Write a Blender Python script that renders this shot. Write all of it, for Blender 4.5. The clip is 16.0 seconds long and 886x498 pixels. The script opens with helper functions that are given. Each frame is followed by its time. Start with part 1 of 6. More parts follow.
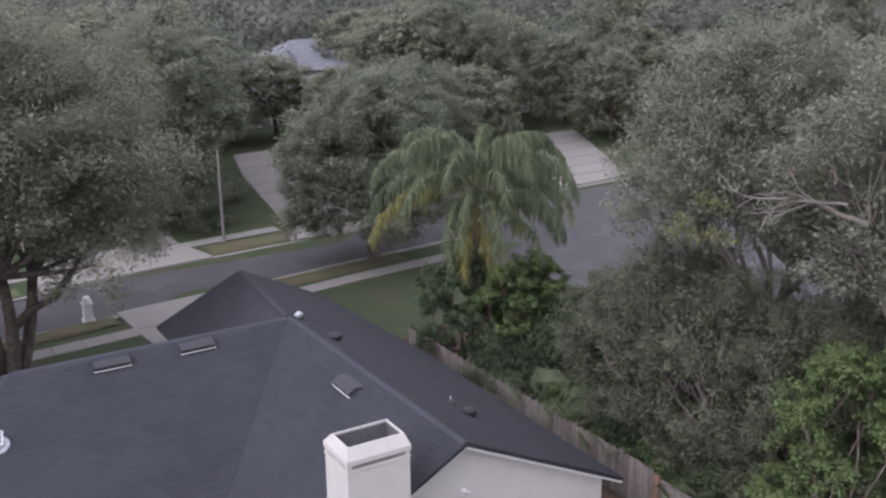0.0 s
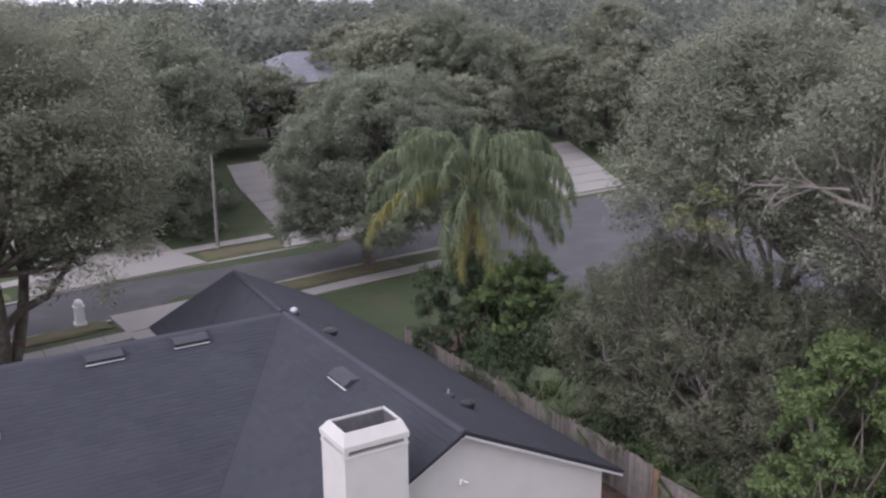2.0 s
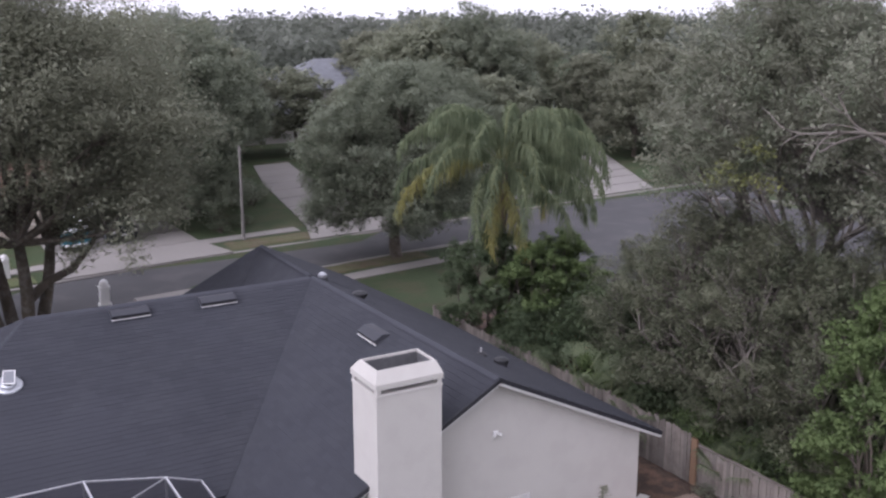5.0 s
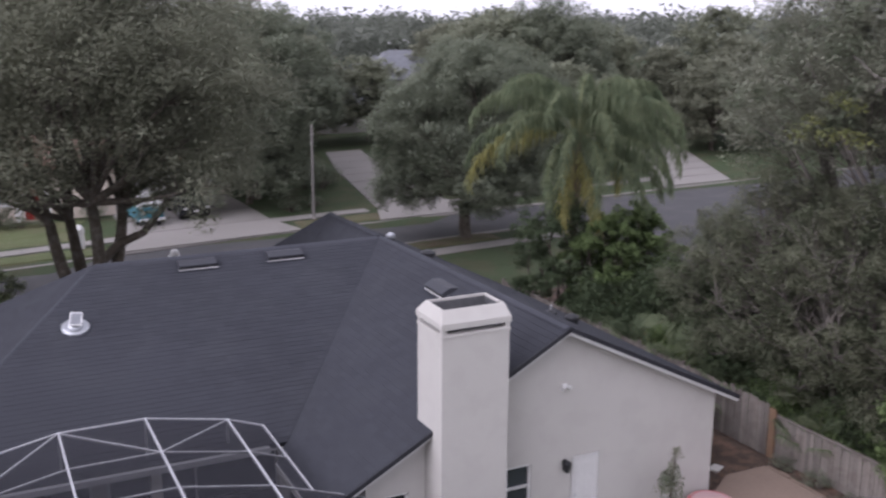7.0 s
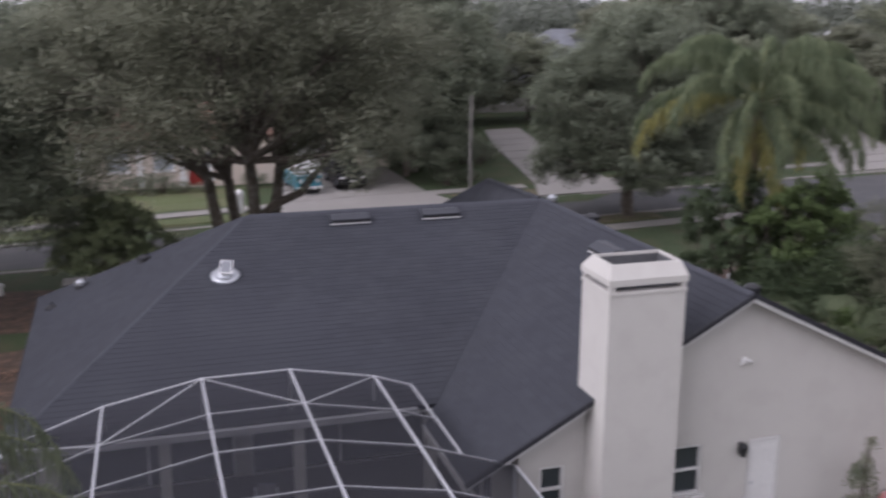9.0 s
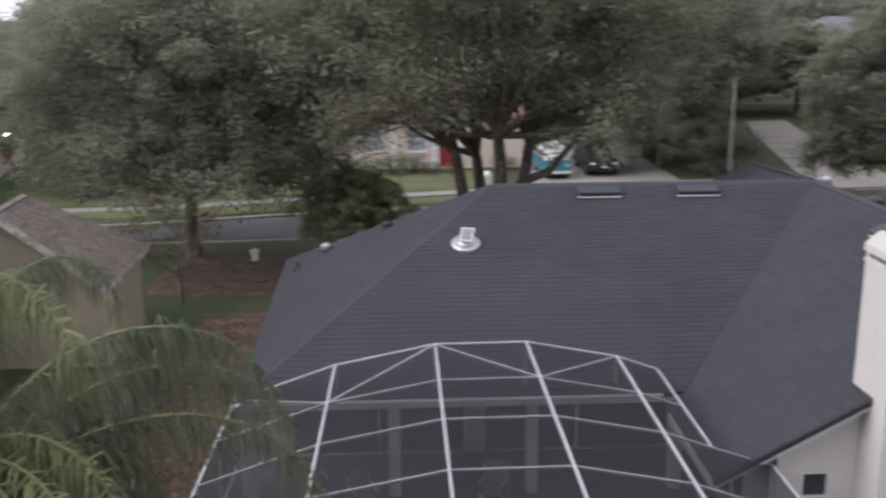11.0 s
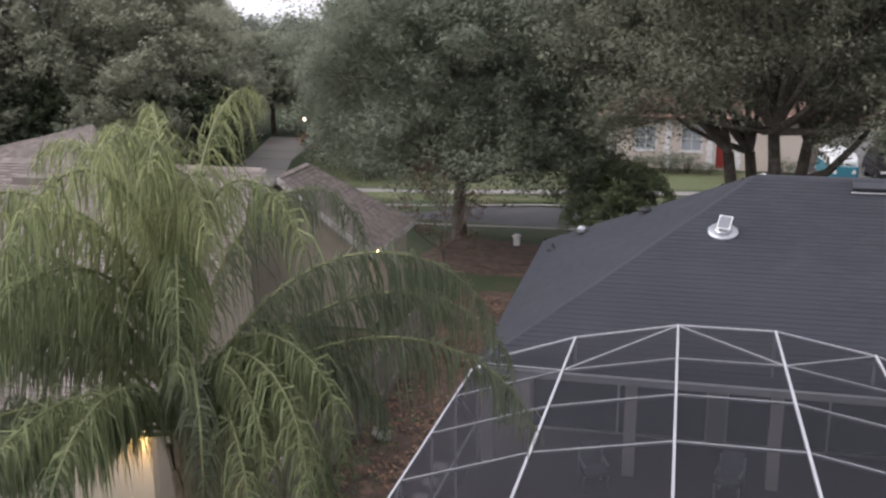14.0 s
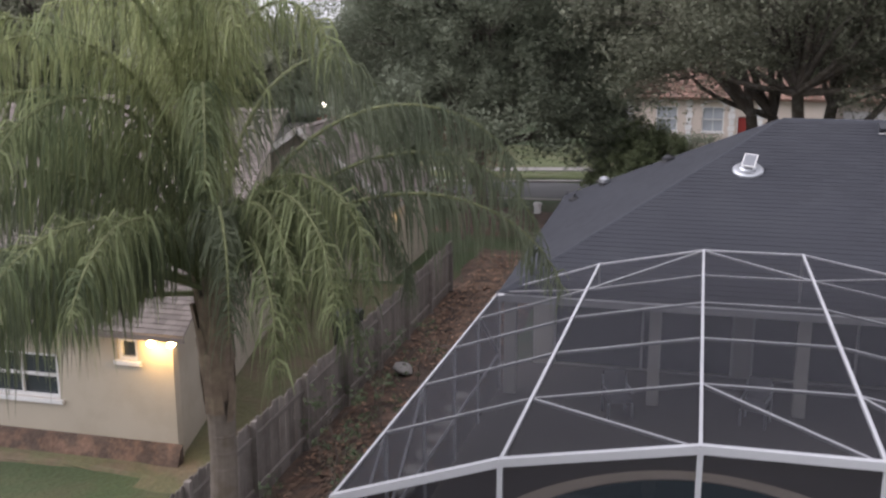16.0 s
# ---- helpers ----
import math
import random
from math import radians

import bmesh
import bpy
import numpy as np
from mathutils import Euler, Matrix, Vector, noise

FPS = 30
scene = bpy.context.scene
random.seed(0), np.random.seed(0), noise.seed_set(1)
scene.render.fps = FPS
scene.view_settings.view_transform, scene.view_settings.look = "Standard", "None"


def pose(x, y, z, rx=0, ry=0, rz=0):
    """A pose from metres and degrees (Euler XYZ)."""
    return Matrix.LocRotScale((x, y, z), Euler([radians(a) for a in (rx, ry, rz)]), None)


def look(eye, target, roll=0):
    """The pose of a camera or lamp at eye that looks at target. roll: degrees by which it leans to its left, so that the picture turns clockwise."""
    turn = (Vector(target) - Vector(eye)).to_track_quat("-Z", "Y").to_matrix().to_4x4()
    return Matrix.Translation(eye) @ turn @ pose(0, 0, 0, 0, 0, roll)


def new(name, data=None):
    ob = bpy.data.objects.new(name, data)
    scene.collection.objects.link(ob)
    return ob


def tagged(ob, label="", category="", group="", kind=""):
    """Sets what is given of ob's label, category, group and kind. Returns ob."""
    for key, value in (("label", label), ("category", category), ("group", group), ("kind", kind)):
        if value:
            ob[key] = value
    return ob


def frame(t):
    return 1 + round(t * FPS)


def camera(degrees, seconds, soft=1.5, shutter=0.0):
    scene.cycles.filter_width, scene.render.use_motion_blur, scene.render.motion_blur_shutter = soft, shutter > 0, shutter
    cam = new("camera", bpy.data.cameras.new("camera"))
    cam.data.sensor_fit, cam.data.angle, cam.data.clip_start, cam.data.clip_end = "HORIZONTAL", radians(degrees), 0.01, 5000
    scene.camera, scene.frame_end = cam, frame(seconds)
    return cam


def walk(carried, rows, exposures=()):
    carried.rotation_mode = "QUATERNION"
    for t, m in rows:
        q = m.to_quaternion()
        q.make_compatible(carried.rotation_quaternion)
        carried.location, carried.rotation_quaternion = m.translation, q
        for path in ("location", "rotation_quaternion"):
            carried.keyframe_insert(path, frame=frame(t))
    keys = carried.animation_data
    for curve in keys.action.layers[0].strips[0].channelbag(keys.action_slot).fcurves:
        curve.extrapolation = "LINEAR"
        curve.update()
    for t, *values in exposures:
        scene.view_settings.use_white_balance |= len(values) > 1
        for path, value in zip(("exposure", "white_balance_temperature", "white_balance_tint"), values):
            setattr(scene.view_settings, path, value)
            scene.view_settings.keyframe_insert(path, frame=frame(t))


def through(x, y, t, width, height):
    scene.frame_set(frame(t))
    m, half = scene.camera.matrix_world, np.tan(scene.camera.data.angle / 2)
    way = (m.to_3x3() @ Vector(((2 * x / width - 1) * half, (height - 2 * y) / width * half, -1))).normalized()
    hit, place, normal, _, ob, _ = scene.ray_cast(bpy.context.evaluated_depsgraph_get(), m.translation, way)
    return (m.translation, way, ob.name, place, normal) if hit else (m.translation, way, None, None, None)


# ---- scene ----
cam = camera(46.80, 16.0, soft=2.4, shutter=0.5)
# seconds, x, y, z, yaw, pitch, roll
ROWS = [
    (0.0, 0.034, -0.066, 18.881, -30.71, -16.74, -0.61),
    (0.5, 0.006, -0.044, 18.773, -30.61, -16.46, -0.55),
    (1.0, -0.006, -0.032, 18.539, -30.83, -16.18, -0.55),
    (1.5, -0.046, -0.002, 18.240, -31.18, -15.87, -0.47),
    (2.0, -0.050, 0.094, 17.867, -31.13, -15.58, -0.46),
    (2.5, -0.060, 0.160, 17.588, -30.73, -15.32, -0.32),
    (3.0, -0.043, 0.290, 17.194, -30.54, -15.07, -0.30),
    (3.5, -0.074, 0.332, 16.813, -30.50, -14.83, -0.24),
    (4.0, -0.053, 0.478, 16.337, -30.23, -14.57, -0.25),
    (4.2, -0.168, 0.473, 16.120, -30.12, -14.29, -0.18),
    (6.5, -0.327, 0.385, 14.396, -29.37, -13.82, 0.14),
    (7.0, -0.099, 0.744, 13.769, -25.84, -13.67, 0.31),
    (7.5, 0.096, 1.004, 13.410, -24.45, -13.69, 0.25),
    (8.0, 0.064, 1.507, 13.015, -24.45, -13.77, 0.26),
    (8.5, 0.204, 1.892, 12.567, -23.05, -13.60, 0.22),
    (9.0, 0.374, 2.443, 12.368, -17.03, -14.23, 0.30),
    (9.2, 0.500, 2.600, 12.290, -14.07, -14.50, 0.15),
    (11.3, 0.715, 3.868, 11.255, 2.54, -14.33, -0.10),
    (11.5, 0.769, 3.744, 11.398, 7.25, -14.34, 0.15),
    (12.0, 1.061, 3.289, 11.747, 12.80, -14.39, 0.47),
    (12.5, 1.152, 3.388, 11.714, 12.93, -14.25, 0.24),
    (13.0, 1.198, 3.524, 11.472, 12.27, -14.15, 0.03),
    (13.5, 1.231, 3.509, 11.083, 12.29, -14.04, -0.09),
    (14.0, 1.275, 3.412, 10.641, 12.84, -13.99, -0.02),
    (14.5, 1.323, 3.316, 10.273, 13.28, -13.93, -0.14),
    (15.0, 1.335, 3.255, 9.774, 13.41, -13.77, -0.14),
    (15.5, 1.317, 3.243, 9.245, 13.51, -13.50, -0.13),
    (16.0, 1.233, 3.105, 8.808, 13.86, -13.47, -0.12),
]
walk(cam, [(t, pose(x, y, z, 0, 0, yaw) @ pose(0, 0, 0, 90 + pitch, 0, 0) @ pose(0, 0, 0, 0, 0, roll))
           for t, x, y, z, yaw, pitch, roll in ROWS],
     exposures=[(0.0, 1.79, 5900, 21), (4.0, 1.75, 5900, 22), (9.0, 1.49, 6020, 20), (12.0, 1.77, 6210, 15), (16.0, 1.76, 6170, 16)])

# ---- sky and sun ----
world = bpy.data.worlds.new("dusk_sky")
scene.world = world
world.use_nodes = True
wn = world.node_tree
wn.nodes.clear()
sky = wn.nodes.new("ShaderNodeTexSky")
sky.sky_type, sky.sun_disc = "NISHITA", False
sky.sun_elevation, sky.sun_rotation = radians(37), radians(254)
sky.air_density, sky.dust_density, sky.ozone_density = 1.0, 3.0, 2.0
cloud = wn.nodes.new("ShaderNodeMix")
cloud.data_type = "RGBA"
cloud.inputs["Factor"].default_value = 0.8
cloud.inputs["B"].default_value = (3.0, 2.93, 3.0, 1)
soft_sky = wn.nodes.new("ShaderNodeHueSaturation")
soft_sky.inputs["Saturation"].default_value = 0.12
sky_out = wn.nodes.new("ShaderNodeBackground")
sky_out.inputs["Strength"].default_value = 0.15
world_out = wn.nodes.new("ShaderNodeOutputWorld")
wn.links.new(sky.outputs[0], soft_sky.inputs["Color"])
wn.links.new(soft_sky.outputs[0], cloud.inputs["A"])
wn.links.new(cloud.outputs["Result"], sky_out.inputs["Color"])
wn.links.new(sky_out.outputs[0], world_out.inputs["Surface"])
sun = new("sun", bpy.data.lights.new("sun", "SUN"))
sun.data.energy, sun.data.angle, sun.data.color = 0.75, radians(60), (1.0, 0.96, 0.94)
sun.matrix_world = look((-50, -14, 40), (0, 0, 0))


# ---- materials ----
def material(name, colour, rough=0.8, vary=0.12, grain=8.0, broad=0.6, bump=0.15, metal=0.0, island=0.0, object_vary=0.0,
             spec=0.3, second=None, second_amount=0.5, dist=0.01):
    """A surface with two scales of variation: fine grain and broad stains."""
    m = bpy.data.materials.new(name)
    m.use_nodes = True
    nt = m.node_tree
    bsdf = nt.nodes["Principled BSDF"]
    bsdf.inputs["Roughness"].default_value, bsdf.inputs["Metallic"].default_value = rough, metal
    bsdf.inputs["Specular IOR Level"].default_value = spec
    where = nt.nodes.new("ShaderNodeNewGeometry")
    fine = nt.nodes.new("ShaderNodeTexNoise")
    fine.inputs["Scale"].default_value, fine.inputs["Detail"].default_value = grain, 6
    wide = nt.nodes.new("ShaderNodeTexNoise")
    wide.inputs["Scale"].default_value, wide.inputs["Detail"].default_value = broad, 4
    nt.links.new(where.outputs["Position"], fine.inputs["Vector"])
    nt.links.new(where.outputs["Position"], wide.inputs["Vector"])

    def mth(op, a, b):
        n = nt.nodes.new("ShaderNodeMath")
        n.operation = op
        for k, v in ((0, a), (1, b)):
            if isinstance(v, (int, float)):
                n.inputs[k].default_value = v
            else:
                nt.links.new(v, n.inputs[k])
        return n.outputs[0]
    value = mth("ADD", mth("MULTIPLY", mth("SUBTRACT", fine.outputs[0], 0.5), vary * 4), 1.0)
    value = mth("ADD", value, mth("MULTIPLY", mth("SUBTRACT", wide.outputs[0], 0.5), vary * 4))
    if island:
        value = mth("ADD", value, mth("MULTIPLY", mth("SUBTRACT", where.outputs["Random Per Island"], 0.5), island * 2))
    if object_vary:
        info = nt.nodes.new("ShaderNodeObjectInfo")
        value = mth("ADD", value, mth("MULTIPLY", mth("SUBTRACT", info.outputs["Random"], 0.5), object_vary * 2))
    base = nt.nodes.new("ShaderNodeMix")
    base.data_type = "RGBA"
    base.inputs["A"].default_value = (*colour, 1)
    base.inputs["B"].default_value = (*(second or colour), 1)
    ramp = nt.nodes.new("ShaderNodeMapRange")
    ramp.inputs["From Min"].default_value, ramp.inputs["From Max"].default_value = 0.62 - second_amount * 0.3, 0.78 - second_amount * 0.3
    patch = nt.nodes.new("ShaderNodeTexNoise")
    patch.inputs["Scale"].default_value, patch.inputs["Detail"].default_value = broad * 2.3, 5
    nt.links.new(where.outputs["Position"], patch.inputs["Vector"])
    nt.links.new(patch.outputs[0], ramp.inputs["Value"])
    nt.links.new(ramp.outputs[0], base.inputs["Factor"])
    scale = nt.nodes.new("ShaderNodeVectorMath")
    scale.operation = "SCALE"
    nt.links.new(base.outputs["Result"], scale.inputs[0])
    nt.links.new(value, scale.inputs["Scale"])
    nt.links.new(scale.outputs[0], bsdf.inputs["Base Color"])
    if bump:
        b = nt.nodes.new("ShaderNodeBump")
        b.inputs["Strength"].default_value, b.inputs["Distance"].default_value = bump, dist
        nt.links.new(fine.outputs[0], b.inputs["Height"])
        nt.links.new(b.outputs[0], bsdf.inputs["Normal"])
    return m


def leafy(name, colour, second, island=0.06, through=0.48, amount=0.5, broad=0.5):
    """Foliage: leaves that vary one by one, and let some light through."""
    m = material(name, colour, rough=0.75, vary=0.06, grain=3.0, broad=broad, bump=0.0, island=island, second=second, second_amount=amount, spec=0.12)
    nt = m.node_tree
    bsdf = nt.nodes["Principled BSDF"]
    tr = nt.nodes.new("ShaderNodeBsdfTranslucent")
    mix = nt.nodes.new("ShaderNodeMixShader")
    mix.inputs[0].default_value = through
    link = bsdf.inputs["Base Color"].links[0].from_socket
    nt.links.new(link, tr.inputs["Color"])
    nt.links.new(bsdf.outputs[0], mix.inputs[1])
    nt.links.new(tr.outputs[0], mix.inputs[2])
    nt.links.new(mix.outputs[0], nt.nodes["Material Output"].inputs["Surface"])
    return m


def glowing(name, colour, power):
    m = bpy.data.materials.new(name)
    m.use_nodes = True
    b = m.node_tree.nodes["Principled BSDF"]
    b.inputs["Emission Color"].default_value, b.inputs["Emission Strength"].default_value = (*colour, 1), power
    return m


def screen_mesh(name, colour, share):
    """Fine woven insect screen: part of the light goes straight through."""
    m = bpy.data.materials.new(name)
    m.use_nodes = True
    nt = m.node_tree
    b = nt.nodes["Principled BSDF"]
    b.inputs["Base Color"].default_value, b.inputs["Roughness"].default_value = (*colour, 1), 0.7
    b.inputs["Specular IOR Level"].default_value = 0.2
    clear = nt.nodes.new("ShaderNodeBsdfTransparent")
    mix = nt.nodes.new("ShaderNodeMixShader")
    mix.inputs[0].default_value = share
    nt.links.new(clear.outputs[0], mix.inputs[1])
    nt.links.new(b.outputs[0], mix.inputs[2])
    nt.links.new(mix.outputs[0], nt.nodes["Material Output"].inputs["Surface"])
    return m


STUCCO = material("stucco", (0.393, 0.376, 0.352), 0.9, 0.02, 30, 0.7, 0.3, second=(0.378, 0.361, 0.337))
WHITE = material("white_paint", (0.62, 0.61, 0.6), 0.55, 0.03, 12, 1.5, 0.05)
TRIM = material("white_trim", (0.5, 0.49, 0.48), 0.6, 0.04, 12, 1.5, 0.05)
SHINGLE = material("charcoal_shingle", (0.031, 0.0324, 0.0392), 0.9, 0.07, 26, 0.3, 0.7, island=0.08, second=(0.0335, 0.035, 0.0415), spec=0.22)
RIDGECAP = material("ridge_cap_shingle", (0.042, 0.0435, 0.052), 0.9, 0.1, 50, 0.8, 0.5, island=0.2, spec=0.25)
BROWN_SHINGLE = material("brown_shingle", (0.137, 0.116, 0.103), 0.9, 0.07, 40, 0.4, 0.4, island=0.24, second=(0.12, 0.1, 0.088))
BROWN_CAP = material("pale_brown_cap_shingle", (0.17, 0.145, 0.128), 0.9, 0.1, 40, 0.8, 0.4, island=0.25)
DRIP = material("dark_drip_edge", (0.02, 0.02, 0.025), 0.5, 0.1, 10, 1, 0.05)
CONCRETE = material("concrete", (0.215, 0.2, 0.187), 0.9, 0.06, 12, 0.35, 0.25, second=(0.217, 0.203, 0.188))
ASPHALT = material("asphalt", (0.060, 0.059, 0.061), 0.85, 0.08, 25, 0.25, 0.4, second=(0.075, 0.072, 0.073))
GRASS = material("lawn_grass", (0.038, 0.054, 0.023), 0.95, 0.14, 9, 0.3, 0.8, second=(0.052, 0.056, 0.028), dist=0.05)
PALE_GRASS = material("pale_lawn_grass", (0.082, 0.096, 0.042), 0.95, 0.14, 9, 0.3, 0.8, second=(0.1, 0.1, 0.052), dist=0.05)
DRY_GRASS = material("dry_grass", (0.082, 0.08, 0.042), 0.95, 0.16, 9, 0.5, 0.8, second=(0.1, 0.08, 0.052), dist=0.05)
MULCH = material("leaf_mulch", (0.062, 0.044, 0.034), 0.95, 0.3, 14, 1.2, 1.0, second=(0.11, 0.07, 0.05), dist=0.05)
NEW_WOOD = material("new_orange_wood", (0.16, 0.1, 0.064), 0.85, 0.1, 14, 1.2, 0.3)
WOOD = material("weathered_fence_wood", (0.15, 0.132, 0.118), 0.9, 0.12, 14, 1.2, 0.4, object_vary=0.22, second=(0.128, 0.11, 0.097))
BARK = material("oak_bark", (0.09, 0.075, 0.06), 0.95, 0.2, 9, 1.5, 0.8, second=(0.13, 0.115, 0.1), dist=0.03)
PALE_BARK = material("pale_bark", (0.125, 0.112, 0.1), 0.95, 0.15, 9, 1.5, 0.5, second=(0.11, 0.095, 0.08), dist=0.02)
PALM_BARK = material("palm_trunk", (0.115, 0.095, 0.078), 0.95, 0.15, 9, 2.0, 0.6, second=(0.1, 0.08, 0.06), dist=0.02)
HUSK = material("palm_boot_husk", (0.115, 0.085, 0.062), 0.9, 0.2, 12, 2.0, 0.6, island=0.3, second=(0.15, 0.115, 0.08))
OAK_LEAF = leafy("oak_leaves", (0.226, 0.233, 0.17), (0.186, 0.194, 0.14))
DARK_LEAF = leafy("dark_oak_leaves", (0.212, 0.233, 0.17), (0.175, 0.196, 0.143))
GREY_LEAF = leafy("grey_green_leaves", (0.245, 0.25, 0.19), (0.186, 0.212, 0.146))
BRIGHT_LEAF = leafy("bright_shrub_leaves", (0.15, 0.2, 0.084), (0.115, 0.158, 0.068))
SHRUB_LEAF = leafy("shrub_leaves", (0.1, 0.128, 0.072), (0.074, 0.1, 0.056))
RED_LEAF = leafy("reddish_twigs", (0.12, 0.075, 0.055), (0.09, 0.07, 0.045))
OLIVE_LEAF = leafy("olive_leaves", (0.165, 0.172, 0.117), (0.118, 0.134, 0.087))
PALM_LEAF = leafy("palm_leaflets", (0.203, 0.228, 0.12), (0.118, 0.144, 0.08), island=0.5)
GREY_PALM_LEAF = leafy("grey_palm_leaflets", (0.158, 0.186, 0.11), (0.112, 0.14, 0.084), island=0.25)
# darker leaflets for inner fronds: their shade is put into the colour
SHADED_PALM_LEAF = leafy("shaded_palm_leaflets", (0.128, 0.144, 0.094), (0.098, 0.114, 0.076), island=0.25)
PALM_YELLOW = leafy("yellowing_palm_leaflets", (0.25, 0.235, 0.09), (0.19, 0.195, 0.085), island=0.3)
PALM_RIB = material("palm_rib", (0.13, 0.14, 0.065), 0.7, 0.1, 10, 2, 0.1)
# lighter leaflets for the topmost fronds: sunlight is put into the colour
SUNLIT_PALM_LEAF = leafy("sunlit_palm_leaflets", (0.248, 0.268, 0.132), (0.172, 0.2, 0.102), island=0.5)
# leaf colour lightened for haze and the deep shade in the western crowns
WEST_LEAF = leafy("lightened_wood_leaves", (0.31, 0.315, 0.235), (0.26, 0.27, 0.195))
# greyer, paler leaves: distance haze is put into the colour
HAZY_LEAF = leafy("hazed_street_tree_leaves", (0.23, 0.242, 0.172), (0.19, 0.205, 0.145))
FAR_LEAF = leafy("distant_wood_leaves", (0.15, 0.16, 0.132), (0.125, 0.137, 0.11), broad=0.08)
ALU = material("white_aluminium", (0.36, 0.36, 0.375), 0.5, 0.03, 10, 1.0, 0.02, spec=0.5)
# darker aluminium: the screen's dimming of the inner beams is put into it
DULL_ALU = material("screen_dimmed_aluminium", (0.22, 0.22, 0.228), 0.55, 0.05, 10, 1.0, 0.02)
METAL = material("galvanised_metal", (0.38, 0.39, 0.41), 0.4, 0.08, 10, 2.0, 0.05, metal=0.8)
BLACK = material("black_plastic", (0.02, 0.02, 0.022), 0.5, 0.1, 10, 2.0, 0.05)
GLASS = material("window_glass", (0.03, 0.035, 0.04), 0.08, 0.05, 2, 0.5, 0.0, spec=0.8)
SCREEN = screen_mesh("insect_screen", (0.016, 0.016, 0.021), 0.67)
WATER = material("pool_water", (0.02, 0.045, 0.05), 0.06, 0.1, 2.0, 0.4, 0.25, spec=0.6, dist=0.02)


# ---- mesh tools ----
class Build:
    """Collects vertices and faces of one mesh."""

    def __init__(self):
        self.v, self.f, self.n = [], [], []

    def face(self, pts):
        n = len(self.v)
        self.v += [tuple(p) for p in pts]
        self.f.append(tuple(range(n, n + len(pts))))
        return self

    def box(self, x0, x1, y0, y1, z0, z1, m=None):
        pts = [Vector(p) for p in ((x0, y0, z0), (x1, y0, z0), (x1, y1, z0), (x0, y1, z0), (x0, y0, z1), (x1, y0, z1), (x1, y1, z1), (x0, y1, z1))]
        if m is not None:
            pts = [m @ p for p in pts]
        return self.hexa(pts)

    def hexa(self, p):
        n = len(self.v)
        self.v += [tuple(q) for q in p]
        self.f += [tuple(n + i for i in q) for q in ((3, 2, 1, 0), (4, 5, 6, 7), (0, 1, 5, 4), (1, 2, 6, 5), (2, 3, 7, 6), (3, 0, 4, 7))]
        return self

    def beam(self, a, b, w, h, up=(0, 0, 1)):
        """A square bar from a to b."""
        a, b = Vector(a), Vector(b)
        d = (b - a).normalized()
        u = Vector(up)
        if abs(d.dot(u)) > 0.97:
            u = Vector((0, 1, 0))
        s = d.cross(u).normalized()
        t = s.cross(d).normalized()
        s, t = s * (w / 2), t * (h / 2)
        return self.hexa([a - s - t, b - s - t, b + s - t, a + s - t, a - s + t, b - s + t, b + s + t, a + s + t])

    def tube(self, pts, radii, sides=8, caps=True):
        pts = [Vector(p) for p in pts]
        n0 = len(self.v)
        for i, p in enumerate(pts):
            d = (pts[min(i + 1, len(pts) - 1)] - pts[max(i - 1, 0)]).normalized()
            u = Vector((1, 0, 0)) if abs(d.x) < 0.9 else Vector((0, 1, 0))
            s = d.cross(u).normalized()
            t = d.cross(s)
            for k in range(sides):
                a = 2 * math.pi * k / sides
                self.v.append(tuple(p + (s * math.cos(a) + t * math.sin(a)) * radii[i]))
        for i in range(len(pts) - 1):
            for k in range(sides):
                a, b = n0 + i * sides + k, n0 + i * sides + (k + 1) % sides
                self.f.append((a, b, b + sides, a + sides))
        if caps:
            self.f.append(tuple(n0 + k for k in range(sides)))
            self.f.append(tuple(n0 + (len(pts) - 1) * sides + k for k in reversed(range(sides))))
        return self

    def lathe(self, profile, centre, sides=24):
        """A turned shape: (radius, height) pairs round a vertical axis."""
        cx, cy, cz = centre
        n0 = len(self.v)
        for r, h in profile:
            for k in range(sides):
                a = 2 * math.pi * k / sides
                self.v.append((cx + r * math.cos(a), cy + r * math.sin(a), cz + h))
        for i in range(len(profile) - 1):
            for k in range(sides):
                a, b = n0 + i * sides + k, n0 + i * sides + (k + 1) % sides
                self.f.append((a, b, b + sides, a + sides))
        self.f.append(tuple(n0 + (len(profile) - 1) * sides + k for k in range(sides)))
        return self

    def mesh(self, name, mat, smooth=False):
        me = bpy.data.meshes.new(name)
        me.from_pydata(self.v, [], self.f)
        me.materials.append(mat)
        if smooth:
            me.polygons.foreach_set("use_smooth", [True] * len(me.polygons))
        me.update()
        if self.n:
            me.normals_split_custom_set_from_vertices(self.n)
        return me


def part(name, b, mat, parent=None, label="", smooth=False, kind=""):
    ob = new(name, b.mesh(name, mat, smooth) if isinstance(b, Build) else b)
    if parent is not None:
        ob.parent = parent
    return tagged(ob, label=label, kind=kind)


def thing(name, at=(0, 0, 0), label="", category="", group="", kind="", turn=0):
    ob = new(name)
    ob.matrix_world = pose(*at, 0, 0, turn)
    return tagged(ob, label, category, group, kind)


def structure(name, b, mat, label, category="ground"):
    return tagged(part(name, b, mat), label, category, kind="structure")


rng = random.Random(7)
# ---- ground ----
NEAR_X, NEAR_Y = [-90, -12, -4, 4, 14.3, 25.4, 34, 120], [50.5, 52.2, 52.6, 53.4, 54.6, 56.3, 57.2, 60]
FAR_X, FAR_Y = [-90, -13, -6, 2.2, 10.3, 16.3, 24.8, 40, 50, 120], [52.5, 56.1, 57.8, 59.0, 60.5, 61.4, 62.2, 63.4, 64.4, 69]
STREET = -0.62


